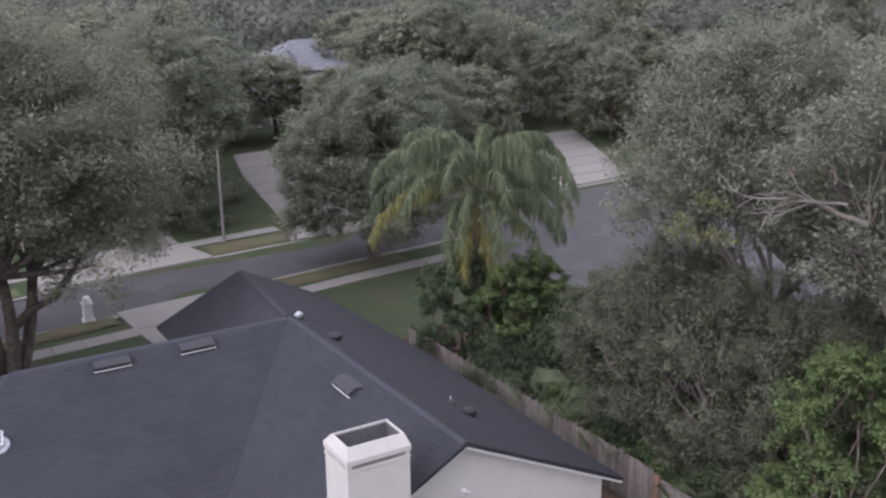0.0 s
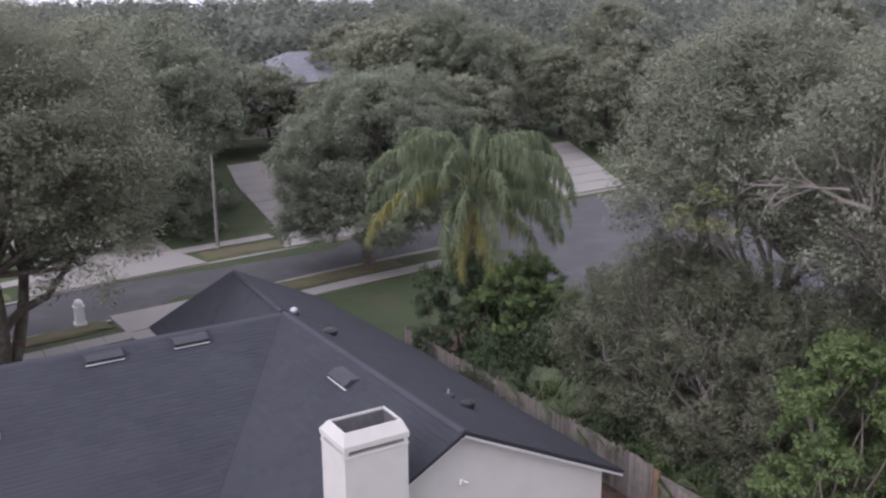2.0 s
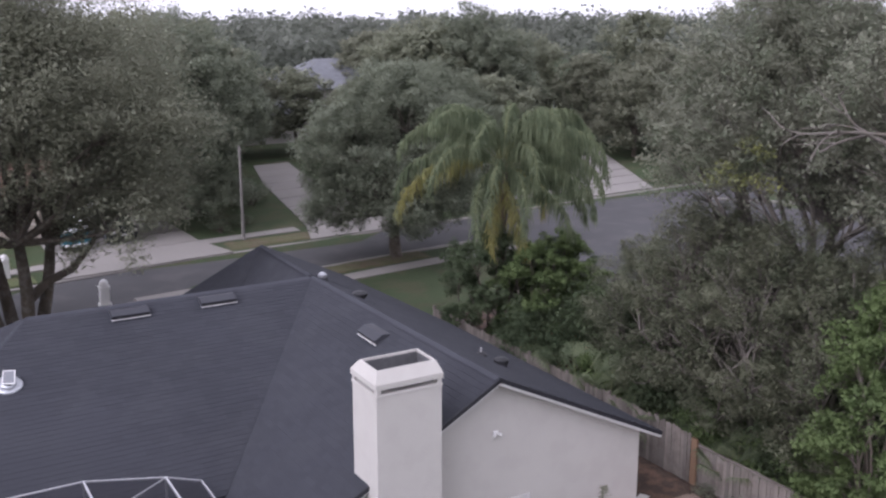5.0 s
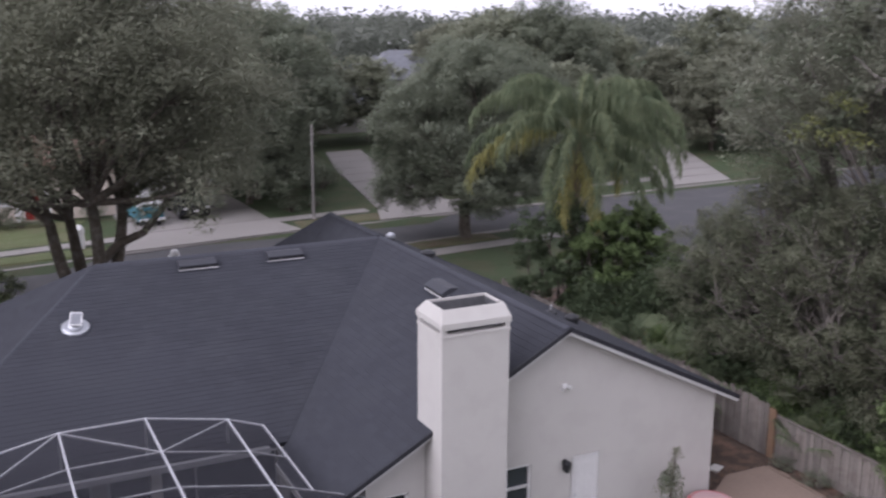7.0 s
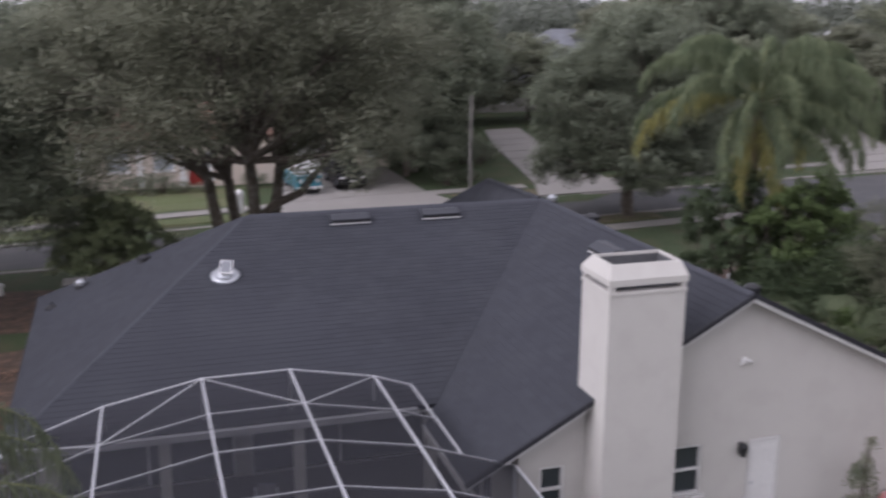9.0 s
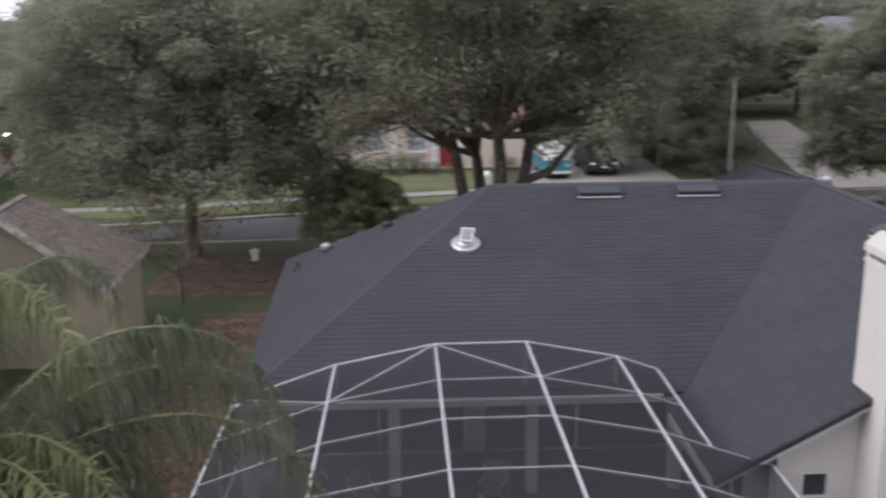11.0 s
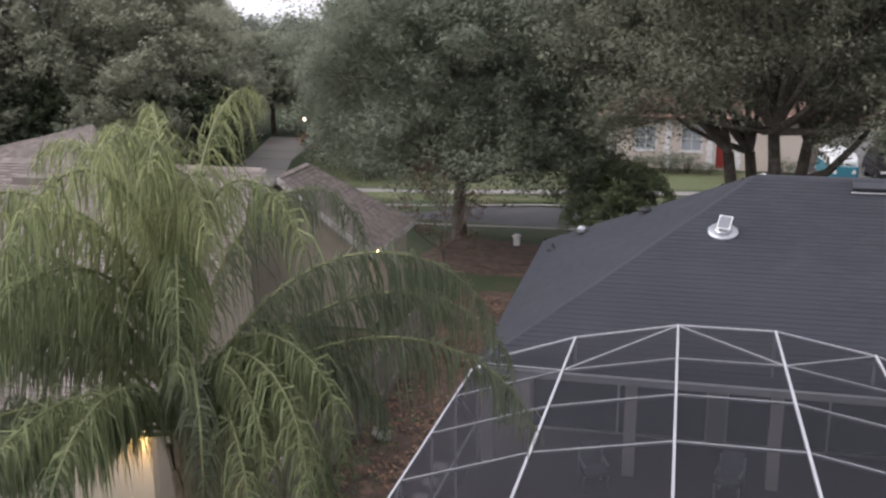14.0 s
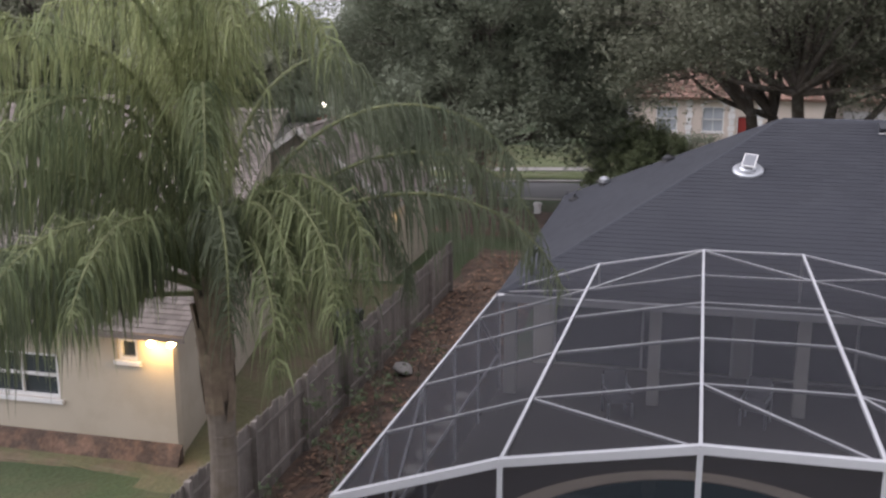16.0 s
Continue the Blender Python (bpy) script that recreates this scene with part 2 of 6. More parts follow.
def near_kerb(x):
    return float(np.interp(x, NEAR_X, NEAR_Y))


def far_kerb(x):
    return float(np.interp(x, FAR_X, FAR_Y))


def lie(x, y):
    """Height of the ground: the lots stand a little above the street."""
    a = min(max((y - 42) / 9, 0), 1)
    a = a * a * (3 - 2 * a)
    b = min(max((y - 66) / 14, 0), 1)
    side = min(max((x - 25) / 8, 0), 1)
    drop = max(a, side * min(max((y - 20) / 10, 0), 1))
    far = max(0.0, math.hypot(x, y) - 340)
    return -0.5 * drop + 0.35 * b - 0.045 * far


ground = Build()
xs = [-2500, -1200, -700, -450, -300, -200, -140] + [-100 + 4 * i for i in range(56)] + [150, 220, 300, 400, 600, 1000, 2500]
ys = [-900, -400, -150, -60] + [-24 + 3 * i for i in range(54)] + [160, 220, 290, 350, 450, 600, 1000, 2500]
for y in ys:
    for x in xs:
        ground.v.append((x, y, lie(x, y) + (0.04 * noise.noise((x * 0.3, y * 0.3, 0)) if abs(x) < 140 and abs(y) < 140 else 0)
                         - 0.16 * (near_kerb(x) - 0.4 < y < far_kerb(x) + 0.4) - 0.2 * ((x - 50) ** 2 + (y - 48) ** 2 < 15 ** 2)))
W = len(xs)
for j in range(len(ys) - 1):
    for i in range(W - 1):
        a = j * W + i
        ground.f.append((a, a + 1, a + 1 + W, a + W))
structure("ground", ground, GRASS, "mown suburban lawn grass with dry patches", "ground")


def strip(name, mat, edge_a, edge_b, x0, x1, z, label, category, step=2.0, thick=0.12, kind_of=structure):
    b = Build()
    n = max(int((x1 - x0) / step), 1)
    for i in range(n + 1):
        x = x0 + (x1 - x0) * i / n
        za = z(x, edge_a(x)) if callable(z) else z
        zb = z(x, edge_b(x)) if callable(z) else z
        b.v += [(x, edge_a(x), za - thick), (x, edge_a(x), za), (x, edge_b(x), zb), (x, edge_b(x), zb - thick)]
    for i in range(n):
        k = 4 * i
        b.f += [(k, k + 4, k + 5, k + 1), (k + 1, k + 5, k + 6, k + 2), (k + 2, k + 6, k + 7, k + 3)]
    b.f += [(0, 1, 2, 3), (4 * n + 3, 4 * n + 2, 4 * n + 1, 4 * n)]
    return structure(name, b, mat, label, category)


strip("road", ASPHALT, near_kerb, far_kerb, -90, 110, STREET, "grey asphalt residential street", "road", thick=0.3)
strip("kerb_near", CONCRETE, lambda x: near_kerb(x) - 0.35, near_kerb, -90, 36, STREET + 0.09, "pale concrete kerb beside the street", "kerb", thick=0.3)
strip("kerb_far", CONCRETE, far_kerb, lambda x: far_kerb(x) + 0.35, -90, 110, STREET + 0.09, "pale concrete kerb beside the street", "kerb", thick=0.3)


def slabs(name, offset, width, x0, x1, edge, label):
    """A pavement cast in single slabs with joints between them."""
    root = thing(name, label=label, category="pavement", kind="structure")
    x = x0
    while x < x1:
        a, c = x + 0.012, min(x + 1.5, x1) - 0.012
        ya, yc = edge(a) + offset, edge(c) + offset
        z = [lie(a, ya) + 0.05, lie(c, yc) + 0.05]
        b = Build().hexa([(a, ya, z[0] - 0.15), (c, yc, z[1] - 0.15), (c, yc + width, z[1] - 0.15), (a, ya + width, z[0] - 0.15),
                          (a, ya, z[0]), (c, yc, z[1]), (c, yc + width, z[1]), (a, ya + width, z[0])])
        part("slab", b, CONCRETE, root)
        x += 1.5
    return root


slabs("pavement_near", -3.9, 1.2, 18.5, 36, near_kerb, "pale concrete footpath in the verge before the lawn")
slabs("pavement_near", -3.9, 1.2, -3.0, 12.0, near_kerb, "pale concrete footpath in the verge before the lawn")
slabs("pavement_far", 3.1, 1.2, -30, 9, far_kerb, "pale concrete footpath across the street")
slabs("pavement_far", 3.1, 1.2, 18.6, 25.6, far_kerb, "pale concrete footpath across the street")
slabs("pavement_far", 3.1, 1.2, 31, 52, far_kerb, "pale concrete footpath across the street")


def driveway(name, quads, label):
    root = thing(name, label=label, category="driveway", kind="structure")
    for q in quads:
        n = max(1, int((Vector(q[3]) - Vector(q[0])).length / 3))
        for i in range(n):
            s, e = i / n, (i + 1) / n
            row = []
            for f in (s + 0.004, e - 0.004):
                for u, w in ((0, 3), (1, 2)):
                    p = Vector(q[u]).lerp(Vector(q[w]), f)
                    row.append((p.x, p.y, lie(p.x, p.y) + 0.055))
            top = [row[0], row[1], row[3], row[2]]
            part("slab", Build().hexa([(x, y, z - 0.2) for x, y, z in top] + top), CONCRETE, root)
    return root


driveway("driveway_near", [((11.6, 54.6), (18.3, 55.3), (17.3, 41.6), (12.3, 41.6))], "pale concrete driveway before the garage")
driveway("driveway_far", [((8.2, 60.4), (19.6, 61.8), (18.6, 66.0), (9.2, 64.6)), ((9.2, 64.6), (18.6, 66.0), (17.4, 82), (9.4, 82))],
         "wide pale concrete driveway across the street")
driveway("driveway_far", [((25.2, 62.5), (32.2, 63.0), (32.2, 67.3), (26.5, 66.4)), ((26.5, 66.4), (32.2, 67.3), (33.2, 81.8), (28.9, 81.5)), ((28.9, 81.5), (33.2, 81.8), (35.0, 91.5), (31.4, 91.0))],
         "pale concrete driveway leading back between lawns")
driveway("driveway_far", [((50, 64.9), (57.5, 65.4), (66, 84), (60, 84))], "pale concrete driveway beside the turning circle")
driveway("driveway_far", [((-25.5, 55.4), (-20.6, 55.8), (-24.3, 69), (-27.5, 69)), ((-27.5, 69), (-24.3, 69), (-25.6, 78), (-29.5, 78))], "pale concrete driveway leading to a house in the trees")

circle = Build()
circle.v = [(50 + 14.6 * math.cos(2 * math.pi * k / 48), 48 + 14.6 * math.sin(2 * math.pi * k / 48), STREET + 0.004) for k in range(48)]
circle.f = [tuple(range(48))]
structure("road_circle", circle, ASPHALT, "grey asphalt turning circle at the street's end", "road")
rim = Build()
for k in range(40):
    a0, a1 = [math.pi * (1.1 + 1.2 * j / 40) for j in (k, k + 1)]
    p = [(50 + r * math.cos(a), 48 + r * math.sin(a)) for a, r in ((a0, 14.6), (a1, 14.6), (a1, 15.0), (a0, 15.0))]
    rim.hexa([(x, y, STREET - 0.1) for x, y in p] + [(x, y, STREET + 0.1) for x, y in p])
structure("kerb_circle", rim, CONCRETE, "pale concrete kerb round the turning circle", "kerb")


def patch(name, mat, pts, lift, label, category="ground", step=0.7):
    """A bed laid on the ground, with an uneven edge and surface."""
    b = Build()
    c = sum((Vector((*p, 0)) for p in pts), Vector()) / len(pts)
    rings = 6
    ring_pts = []
    for i, p in enumerate(pts):
        q = pts[(i + 1) % len(pts)]
        n = max(2, int((Vector(q) - Vector(p)).length / step))
        ring_pts += [Vector((*p, 0)).lerp(Vector((*q, 0)), k / n) for k in range(n)]
    for r in range(1, rings + 1):
        for p in ring_pts:
            x, y = c.lerp(p, r / rings)[:2]
            w = 0.25 * noise.noise((x * 0.7, y * 0.7, 3)) * (r / rings)
            h = lift * min(1.0, (rings - r) * 0.8 + 0.15) + 0.05 * noise.noise((x * 1.7, y * 1.7, 0)) * (r < rings) - 0.04 * (r == rings)
            b.v.append((x + w, y + w, lie(x, y) + h))
    m = len(ring_pts)
    for r in range(rings - 1):
        for k in range(m):
            b.f.append((r * m + k, r * m + (k + 1) % m, (r + 1) * m + (k + 1) % m, (r + 1) * m + k))
    b.f.append(tuple(range(m)))
    return structure(name, b, mat, label, category)


patch("mulch_bed", MULCH, [(-6.35, 8), (-3.0, 8), (-3.0, 26), (-3.2, 40), (-6.3, 40)], 0.09, "dark mulch and dead leaves along the fence", "mulch bed")
patch("mulch_bed", MULCH, [(18.0, 20.6), (19.4, 21.4), (22.0, 21.6), (21.5, 38), (18.1, 38)], 0.08, "bare earth and leaf litter beside the fence", "mulch bed")
patch("mulch_bed", MULCH, [(21.45, 8), (23.6, 8), (23.6, 24), (21.45, 24)], 0.06, "bare earth and leaf litter under the low fence", "mulch bed")
patch("mulch_bed", MULCH, [(20.5, 33), (29, 33), (30, 43), (22, 42)], 0.1, "dark mulch under the palm and shrubs", "mulch bed")
patch("verge", DRY_GRASS, [(6, 52.0), (11.4, 52.8), (11.4, 54.2), (6, 53.3), (-2, 52.4), (-2, 51.4)], 0.05, "dry grass verge round the mailbox", "verge")
patch("verge", DRY_GRASS, [(18.8, 53.2), (30, 54.6), (30, 56.4), (18.8, 55.0)], 0.06, "dry brown grass verge by the kerb", "verge")
patch("verge", DRY_GRASS, [(19.6, 62.4), (25.4, 62.8), (26.2, 64.9), (19.6, 64.4)], 0.06, "dry brown grass verge across the street", "verge")
patch("mulch_bed", MULCH, [(-9, 41), (-3, 41), (-2.5, 48), (-9, 50)], 0.07, "shaded bare earth under a street tree", "mulch bed")


patch("lawn", PALE_GRASS, [(-22.5, 60.2), (-10, 61.2), (-2, 63.0), (7.8, 64.6), (8.4, 70.6), (-8, 70.6), (-24, 72)], 0.05, "pale mown lawn before the house across the street", "lawn")
patch("verge", PALE_GRASS, [(-22.5, 57.2), (-10, 58.0), (-2, 59.4), (7.6, 60.6), (7.6, 62.6), (-2, 61.2), (-10, 59.9), (-22.5, 58.9)], 0.05, "pale mown grass verge across the street", "verge")
patch("verge", DRY_GRASS, [(-8.7, 18.6), (-5.8, 18.6), (-5.8, 34.2), (-8.4, 34.2), (-10.8, 33.9), (-10.6, 28.5)], 0.05, "dry bare ground between the neighbouring house and the fence", "ground")
patch("verge", DRY_GRASS, [(-20, 19.25), (-8.0, 19.25), (-8.0, 20.3), (-20, 20.3)], 0.05, "dry brown grass along the neighbouring wall", "ground")


# ---- roofs ----
def shingled(plane, mat_name, course=0.19, tab=0.42, thick=0.009, near=None, pieces=None):
    """Courses of single shingles over a roof plane. plane: corners, the first two along the eave."""
    p = [Vector(q) for q in plane]
    along = (p[1] - p[0]).normalized()
    normal = along.cross(p[2] - p[0]).normalized()
    if normal.z < 0:
        normal = -normal
    up = normal.cross(along).normalized()
    if up.z < 0:
        up = -up
    flat = [((q - p[0]).dot(along), (q - p[0]).dot(up)) for q in p]
    top = max(v for _, v in flat)
    b = Build()

    def span(v):
        hits = []
        for (u0, v0), (u1, v1) in zip(flat, flat[1:] + flat[:1]):
            if (v0 - v) * (v1 - v) <= 0 and abs(v1 - v0) > 1e-6:
                hits.append(u0 + (u1 - u0) * (v - v0) / (v1 - v0))
        return (min(hits), max(hits)) if len(hits) > 1 else None
    r = random.Random(len(mat_name) + int(top * 100))
    n = max(1, int(top / course))
    for i in range(n):
        v0, v1 = i * course, min((i + 1) * course, top - 1e-3)
        lo, hi = span(v0 + 1e-3), span(v1)
        if not lo or not hi:
            continue
        u = min(lo[0], hi[0]) - r.random() * tab
        end = max(lo[1], hi[1])
        while u < end:
            w = tab * (0.7 + 0.6 * r.random())
            a0, a1 = max(u, lo[0]), min(u + w, lo[1])
            c0, c1 = max(u, hi[0]), min(u + w, hi[1])
            u += w
            if a1 - a0 < 0.01 and c1 - c0 < 0.01:
                continue
            a1, c1 = max(a0, a1), max(c0, c1)
            t = thick * (0.7 + 0.6 * r.random())
            q = [p[0] + along * a0 + up * v0 + normal * t, p[0] + along * a1 + up * v0 + normal * t,
                 p[0] + along * c1 + up * v1 + normal * 0.002, p[0] + along * c0 + up * v1 + normal * 0.002]
            low = [p[0] + along * a0 + up * v0 - normal * 0.004, p[0] + along * a1 + up * v0 - normal * 0.004]
            own = near and near[0] < q[0].x < near[1] and near[2] < q[0].y < near[3] and len(pieces) < 300
            to = Build() if own else b
            k = len(to.v)
            to.v += [tuple(x) for x in q + low]
            to.f += [(k, k + 1, k + 2, k + 3), (k + 4, k + 5, k + 1, k)]
            if own:
                pieces.append(to)
    return b


def roof_slope(root, plane, mat, name="roof_slope", deep=0.14, **kw):
    """One slope: its deck, and the shingles on it."""
    p = [Vector(q) for q in plane]
    nrm = (p[1] - p[0]).cross(p[2] - p[0]).normalized()
    if nrm.z < 0:
        nrm = -nrm
    b = Build()
    k = len(p)
    b.v = [tuple(q - nrm * 0.008) for q in p] + [tuple(q - nrm * deep) for q in p]
    b.f = [tuple(range(k)), tuple(reversed(range(k, 2 * k)))] + [(i, (i + 1) % k, k + (i + 1) % k, k + i) for i in range(k)]
    deck = part(name, b, mat, root)
    singles = []
    part("shingles", shingled(plane, name, pieces=singles, **kw), mat, deck, kind="stuff")
    for q in singles:
        part("shingle", q, mat, deck)
    return deck


def ridge_line(root, a, b_, mat, w=0.135, single=False):
    """Overlapping cap shingles along a ridge or hip."""
    a, b_ = Vector(a), Vector(b_)
    d = (b_ - a).normalized()
    s = d.cross(Vector((0, 0, 1))).normalized()
    n = int((b_ - a).length / 0.25)
    b = Build()
    for i in range(n):
        p, q = a + d * 0.25 * i, a + d * (0.25 * i + 0.27)
        l0, l1 = 0.018, 0.011
        if single:
            b = Build()
        k = len(b.v)
        b.v += [tuple(x) for x in (p + s * w + Vector((0, 0, l0 - w * 0.45)), p + Vector((0, 0, l0)), p - s * w + Vector((0, 0, l0 - w * 0.45)),
                                   q + s * w + Vector((0, 0, l1 - w * 0.45)), q + Vector((0, 0, l1)), q - s * w + Vector((0, 0, l1 - w * 0.45)))]
        b.f += [(k, k + 1, k + 4, k + 3), (k + 1, k + 2, k + 5, k + 4)]
        if single:
            part("cap_shingle", b, mat, root)
    if not single:
        part("ridge_caps", b, mat, root, kind="stuff")


def wall_panel(root, name, outline, axis, at, thick, mat, holes=()):
    """An upright wall with rectangular openings cut through. axis 'y': outline in (x, z), wall at y = at .. at + thick."""
    bm = bmesh.new()

    def P(u, v, d):
        return (u, at + d, v) if axis == "y" else (at + d, u, v)
    us = sorted({u for u, _ in outline} | {h[0] for h in holes} | {h[1] for h in holes})
    vs = sorted({v for _, v in outline} | {h[2] for h in holes} | {h[3] for h in holes})
    b = Build()
    z0 = min(v for _, v in outline)
    top = sorted([(u, v) for u, v in outline if v > z0 + 1e-6])

    def roofline(u):
        return float(np.interp(u, [q[0] for q in top], [q[1] for q in top]))
    for u0, u1 in zip(us, us[1:]):
        cuts = sorted([(h[2], h[3]) for h in holes if h[0] <= u0 + 1e-6 and h[1] >= u1 - 1e-6])
        lo = z0
        spans = []
        for c0, c1 in cuts:
            if c0 > lo:
                spans.append((lo, lo, c0, c0))
            lo = c1
        spans.append((lo, lo, roofline(u0), roofline(u1)))
        for a0, a1, c0, c1 in spans:
            b.hexa([P(u0, a0, 0), P(u1, a1, 0), P(u1, a1, thick), P(u0, a0, thick), P(u0, c0, 0), P(u1, c1, 0), P(u1, c1, thick), P(u0, c0, thick)])
    bm.from_mesh(b.mesh("raw_wall", mat))
    bmesh.ops.remove_doubles(bm, verts=bm.verts, dist=1e-4)
    me = bpy.data.meshes.new(name)
    bm.to_mesh(me)
    bm.free()
    me.materials.append(mat)
    return part(name, me, mat, root)


def window(root, x0, x1, z0, z1, y, name="window", bars=(1, 2), face=-1, axis="y", frame_mat=None, pane=None):
    """A sash window set in a wall that faces -y (or +x)."""
    fm = frame_mat or TRIM

    def B(u0, u1, d0, d1, v0, v1):
        d0, d1 = sorted((y + face * d0, y + face * d1))
        return Build().box(u0, u1, d0, d1, v0, v1) if axis == "y" else Build().box(d0, d1, u0, u1, v0, v1)
    w = 0.06
    frame_part = part(name, B(x0, x1, -0.14, -0.12, z0, z1), pane or GLASS, root, "pale blinds behind the pane" if pane else "dark window pane")
    for u0, u1, v0, v1 in ((x0, x0 + w, z0, z1), (x1 - w, x1, z0, z1), (x0 + w, x1 - w, z0, z0 + w), (x0 + w, x1 - w, z1 - w, z1)):
        part("window_frame", B(u0, u1, -0.11, -0.03, v0, v1), fm, frame_part)
    for i in range(1, bars[1]):
        v = z0 + (z1 - z0) * i / bars[1]
        part("sash_bar", B(x0 + w, x1 - w, -0.115, -0.04, v - 0.025, v + 0.025), fm, frame_part)
    for i in range(1, bars[0]):
        u = x0 + (x1 - x0) * i / bars[0]
        part("sash_bar", B(u - 0.02, u + 0.02, -0.115, -0.045, z0 + w, z1 - w), fm, frame_part)
    part("window_sill", B(x0 - 0.08, x1 + 0.08, -0.1, 0.06, z0 - 0.09, z0 - 0.003), fm, frame_part)
    return frame_part


# ---- the house ----
RX, RZ, GY = 13.28, 5.92, 21.5          # gable ridge, its height, gable wall
EL, ER, EZ, EZL = 6.6, 18.88, 3.2, 2.28           # eaves of the gable wing
house = thing("house", (0, 0, 0), "single-storey cream stucco house with a charcoal shingle roof", "house")


def gable_z(x, y=21.12):
    return RZ - 0.0195 * (y - 21.12) - ((RZ - EZ) / (ER - RX) * (x - RX) if x > RX else (RZ - EZL) / (RX - EL) * (RX - x))


wall_panel(house, "wall", [(7.95, 0), (18.4, 0), (18.4, gable_z(18.4) - 0.17), (RX, RZ - 0.17), (7.95, gable_z(7.95) - 0.17)], "y", GY, 0.22, STUCCO,
           holes=[(8.45, 9.05, 1.05, 2.2), (11.75, 12.5, 1.0, 2.25), (13.72, 14.58, 0.12, 2.2)])
wall_panel(house, "wall", [(GY + 0.22, 0), (42.52, 0), (42.52, 2.7), (GY + 0.22, 2.7)], "x", 18.18, 0.22, STUCCO)
wall_panel(house, "wall", [(GY + 0.22, 0), (27.2, 0), (27.2, 2.7), (GY + 0.22, 2.7)], "x", 7.95, 0.22, STUCCO, holes=[(23.2, 25.0, 0.1, 2.2)])
wall_panel(house, "wall", [(-2.4, 0), (7.95, 0), (7.95, 3.2), (-0.9, 3.1), (-2.4, 2.45)], "y", 27.2, 0.22, STUCCO,
           holes=[(-1.9, 2.4, 0.1, 2.2), (2.8, 7.5, 0.1, 2.2)])
wall_panel(house, "wall", [(27.42, 0), (36.2, 0), (36.2, 2.6), (27.42, 2.6)], "x", -2.4, 0.22, STUCCO)
wall_panel(house, "wall", [(-2.4, 0), (10.6, 0), (10.6, 2.6), (-2.4, 2.6)], "y", 36.2, 0.22, STUCCO)
wall_panel(house, "wall", [(11.2, 0), (18.18, 0), (18.18, 2.75), (14.75, 4.4), (11.2, 2.7)], "y", 42.3, 0.22, STUCCO)
# dark panes widened across the back wall to stand for the terrace's shade
for u0, u1 in ((-1.9, 2.4), (2.8, 7.5)):
    d = part("sliding_door", Build().box(u0 + 0.05, u1 - 0.05, 27.3, 27.33, 0.12, 2.15), GLASS, house, "dark sliding glass door")
    for u in (u0, (u0 + u1) / 2 - 0.03, u1 - 0.06):
        part("door_frame", Build().box(u, u + 0.06, 27.26, 27.36, 0.1, 2.2), TRIM, d)
d = part("sliding_door", Build().box(8.05, 8.08, 23.25, 24.95, 0.12, 2.15), GLASS, house, "dark sliding glass door")
part("door_frame", Build().box(8.02, 8.12, 24.05, 24.13, 0.1, 2.2), TRIM, d)
window(house, 8.45, 9.05, 1.05, 2.2, GY)
window(house, 11.75, 12.5, 1.0, 2.25, GY)
door = part("door", Build().box(13.78, 14.52, GY + 0.03, GY + 0.07, 0.13, 2.15), TRIM, house, "white panelled back door")
for z0, z1 in ((0.3, 1.0), (1.15, 1.95)):
    for u0, u1 in ((13.87, 14.12), (14.18, 14.43)):
        part("door_panel", Build().box(u0, u1, GY + 0.02, GY + 0.03, z0, z1), TRIM, door)
for u0, u1, z0, z1 in ((13.74, 13.78, 0.12, 2.19), (14.52, 14.56, 0.12, 2.19), (13.78, 14.52, 2.15, 2.19)):
    part("door_frame", Build().box(u0, u1, GY - 0.012, GY + 0.08, z0, z1), TRIM, door)
part("door_handle", Build().lathe([(0.03, 0), (0.035, 0.03), (0.02, 0.06)], (13.86, GY - 0.01, 1.05), 10), METAL, door, "metal door knob")
part("doorstep", Build().box(13.4, 14.9, GY - 0.9, GY - 0.005, 0, 0.12), CONCRETE, house)

# slopes: gable wing, west wing, garage
RB = RZ - 0.0195 * 12.48                # the gable ridge where it meets the west ridge
WR, WZ = 33.4, 5.66                      # west ridge
roof_slope(house, [(ER, 21.12, EZ), (19.15, 33.6, 2.826), (RX, 33.6, RB), (RX, 21.12, RZ)], SHINGLE)
roof_slope(house, [(EL, 24.3, EZL - 0.062), (EL, 21.12, EZL), (RX, 21.12, RZ), (RX, WR, RB)], SHINGLE)
roof_slope(house, [(-2.85, 24.9, 2.5), (EL + 0.5, 24.9, 2.5), (RX, WR, WZ), (3.6, WR, WZ)], SHINGLE, near=(-2, 4.5, 25.2, 29.5))
roof_slope(house, [(-2.85, 36.7, 2.6), (-2.85, 24.9, 2.5), (3.6, WR, WZ)], SHINGLE)
roof_slope(house, [(11.0, 36.7, 2.6), (-2.85, 36.7, 2.6), (3.6, WR, WZ), (RX, WR, WZ)], SHINGLE)
GX, GY2, GZ = 14.75, 42.9, 4.62           # front gable: ridge, front edge, height
roof_slope(house, [(19.15, 33.6, 2.826), (18.76, GY2, 2.66), (GX, GY2, GZ), (RX, 33.6, RB)], SHINGLE)
roof_slope(house, [(10.74, GY2, 2.66), (10.74, 36.9, 2.66), (GX, GY2, GZ)], SHINGLE)
roof_slope(house, [(10.74, 36.9, 2.66), (GX, GY2, GZ), (RX, 33.5, RB - 0.02)], SHINGLE)
ridge_line(house, (RX, 21.12, RZ), (RX, 33.6, RB), RIDGECAP, single=True)
ridge_line(house, (RX, 33.6, RB), (GX, GY2, GZ), RIDGECAP, single=True)
ridge_line(house, (3.6, WR, WZ), (RX, WR, WZ), RIDGECAP, single=True)
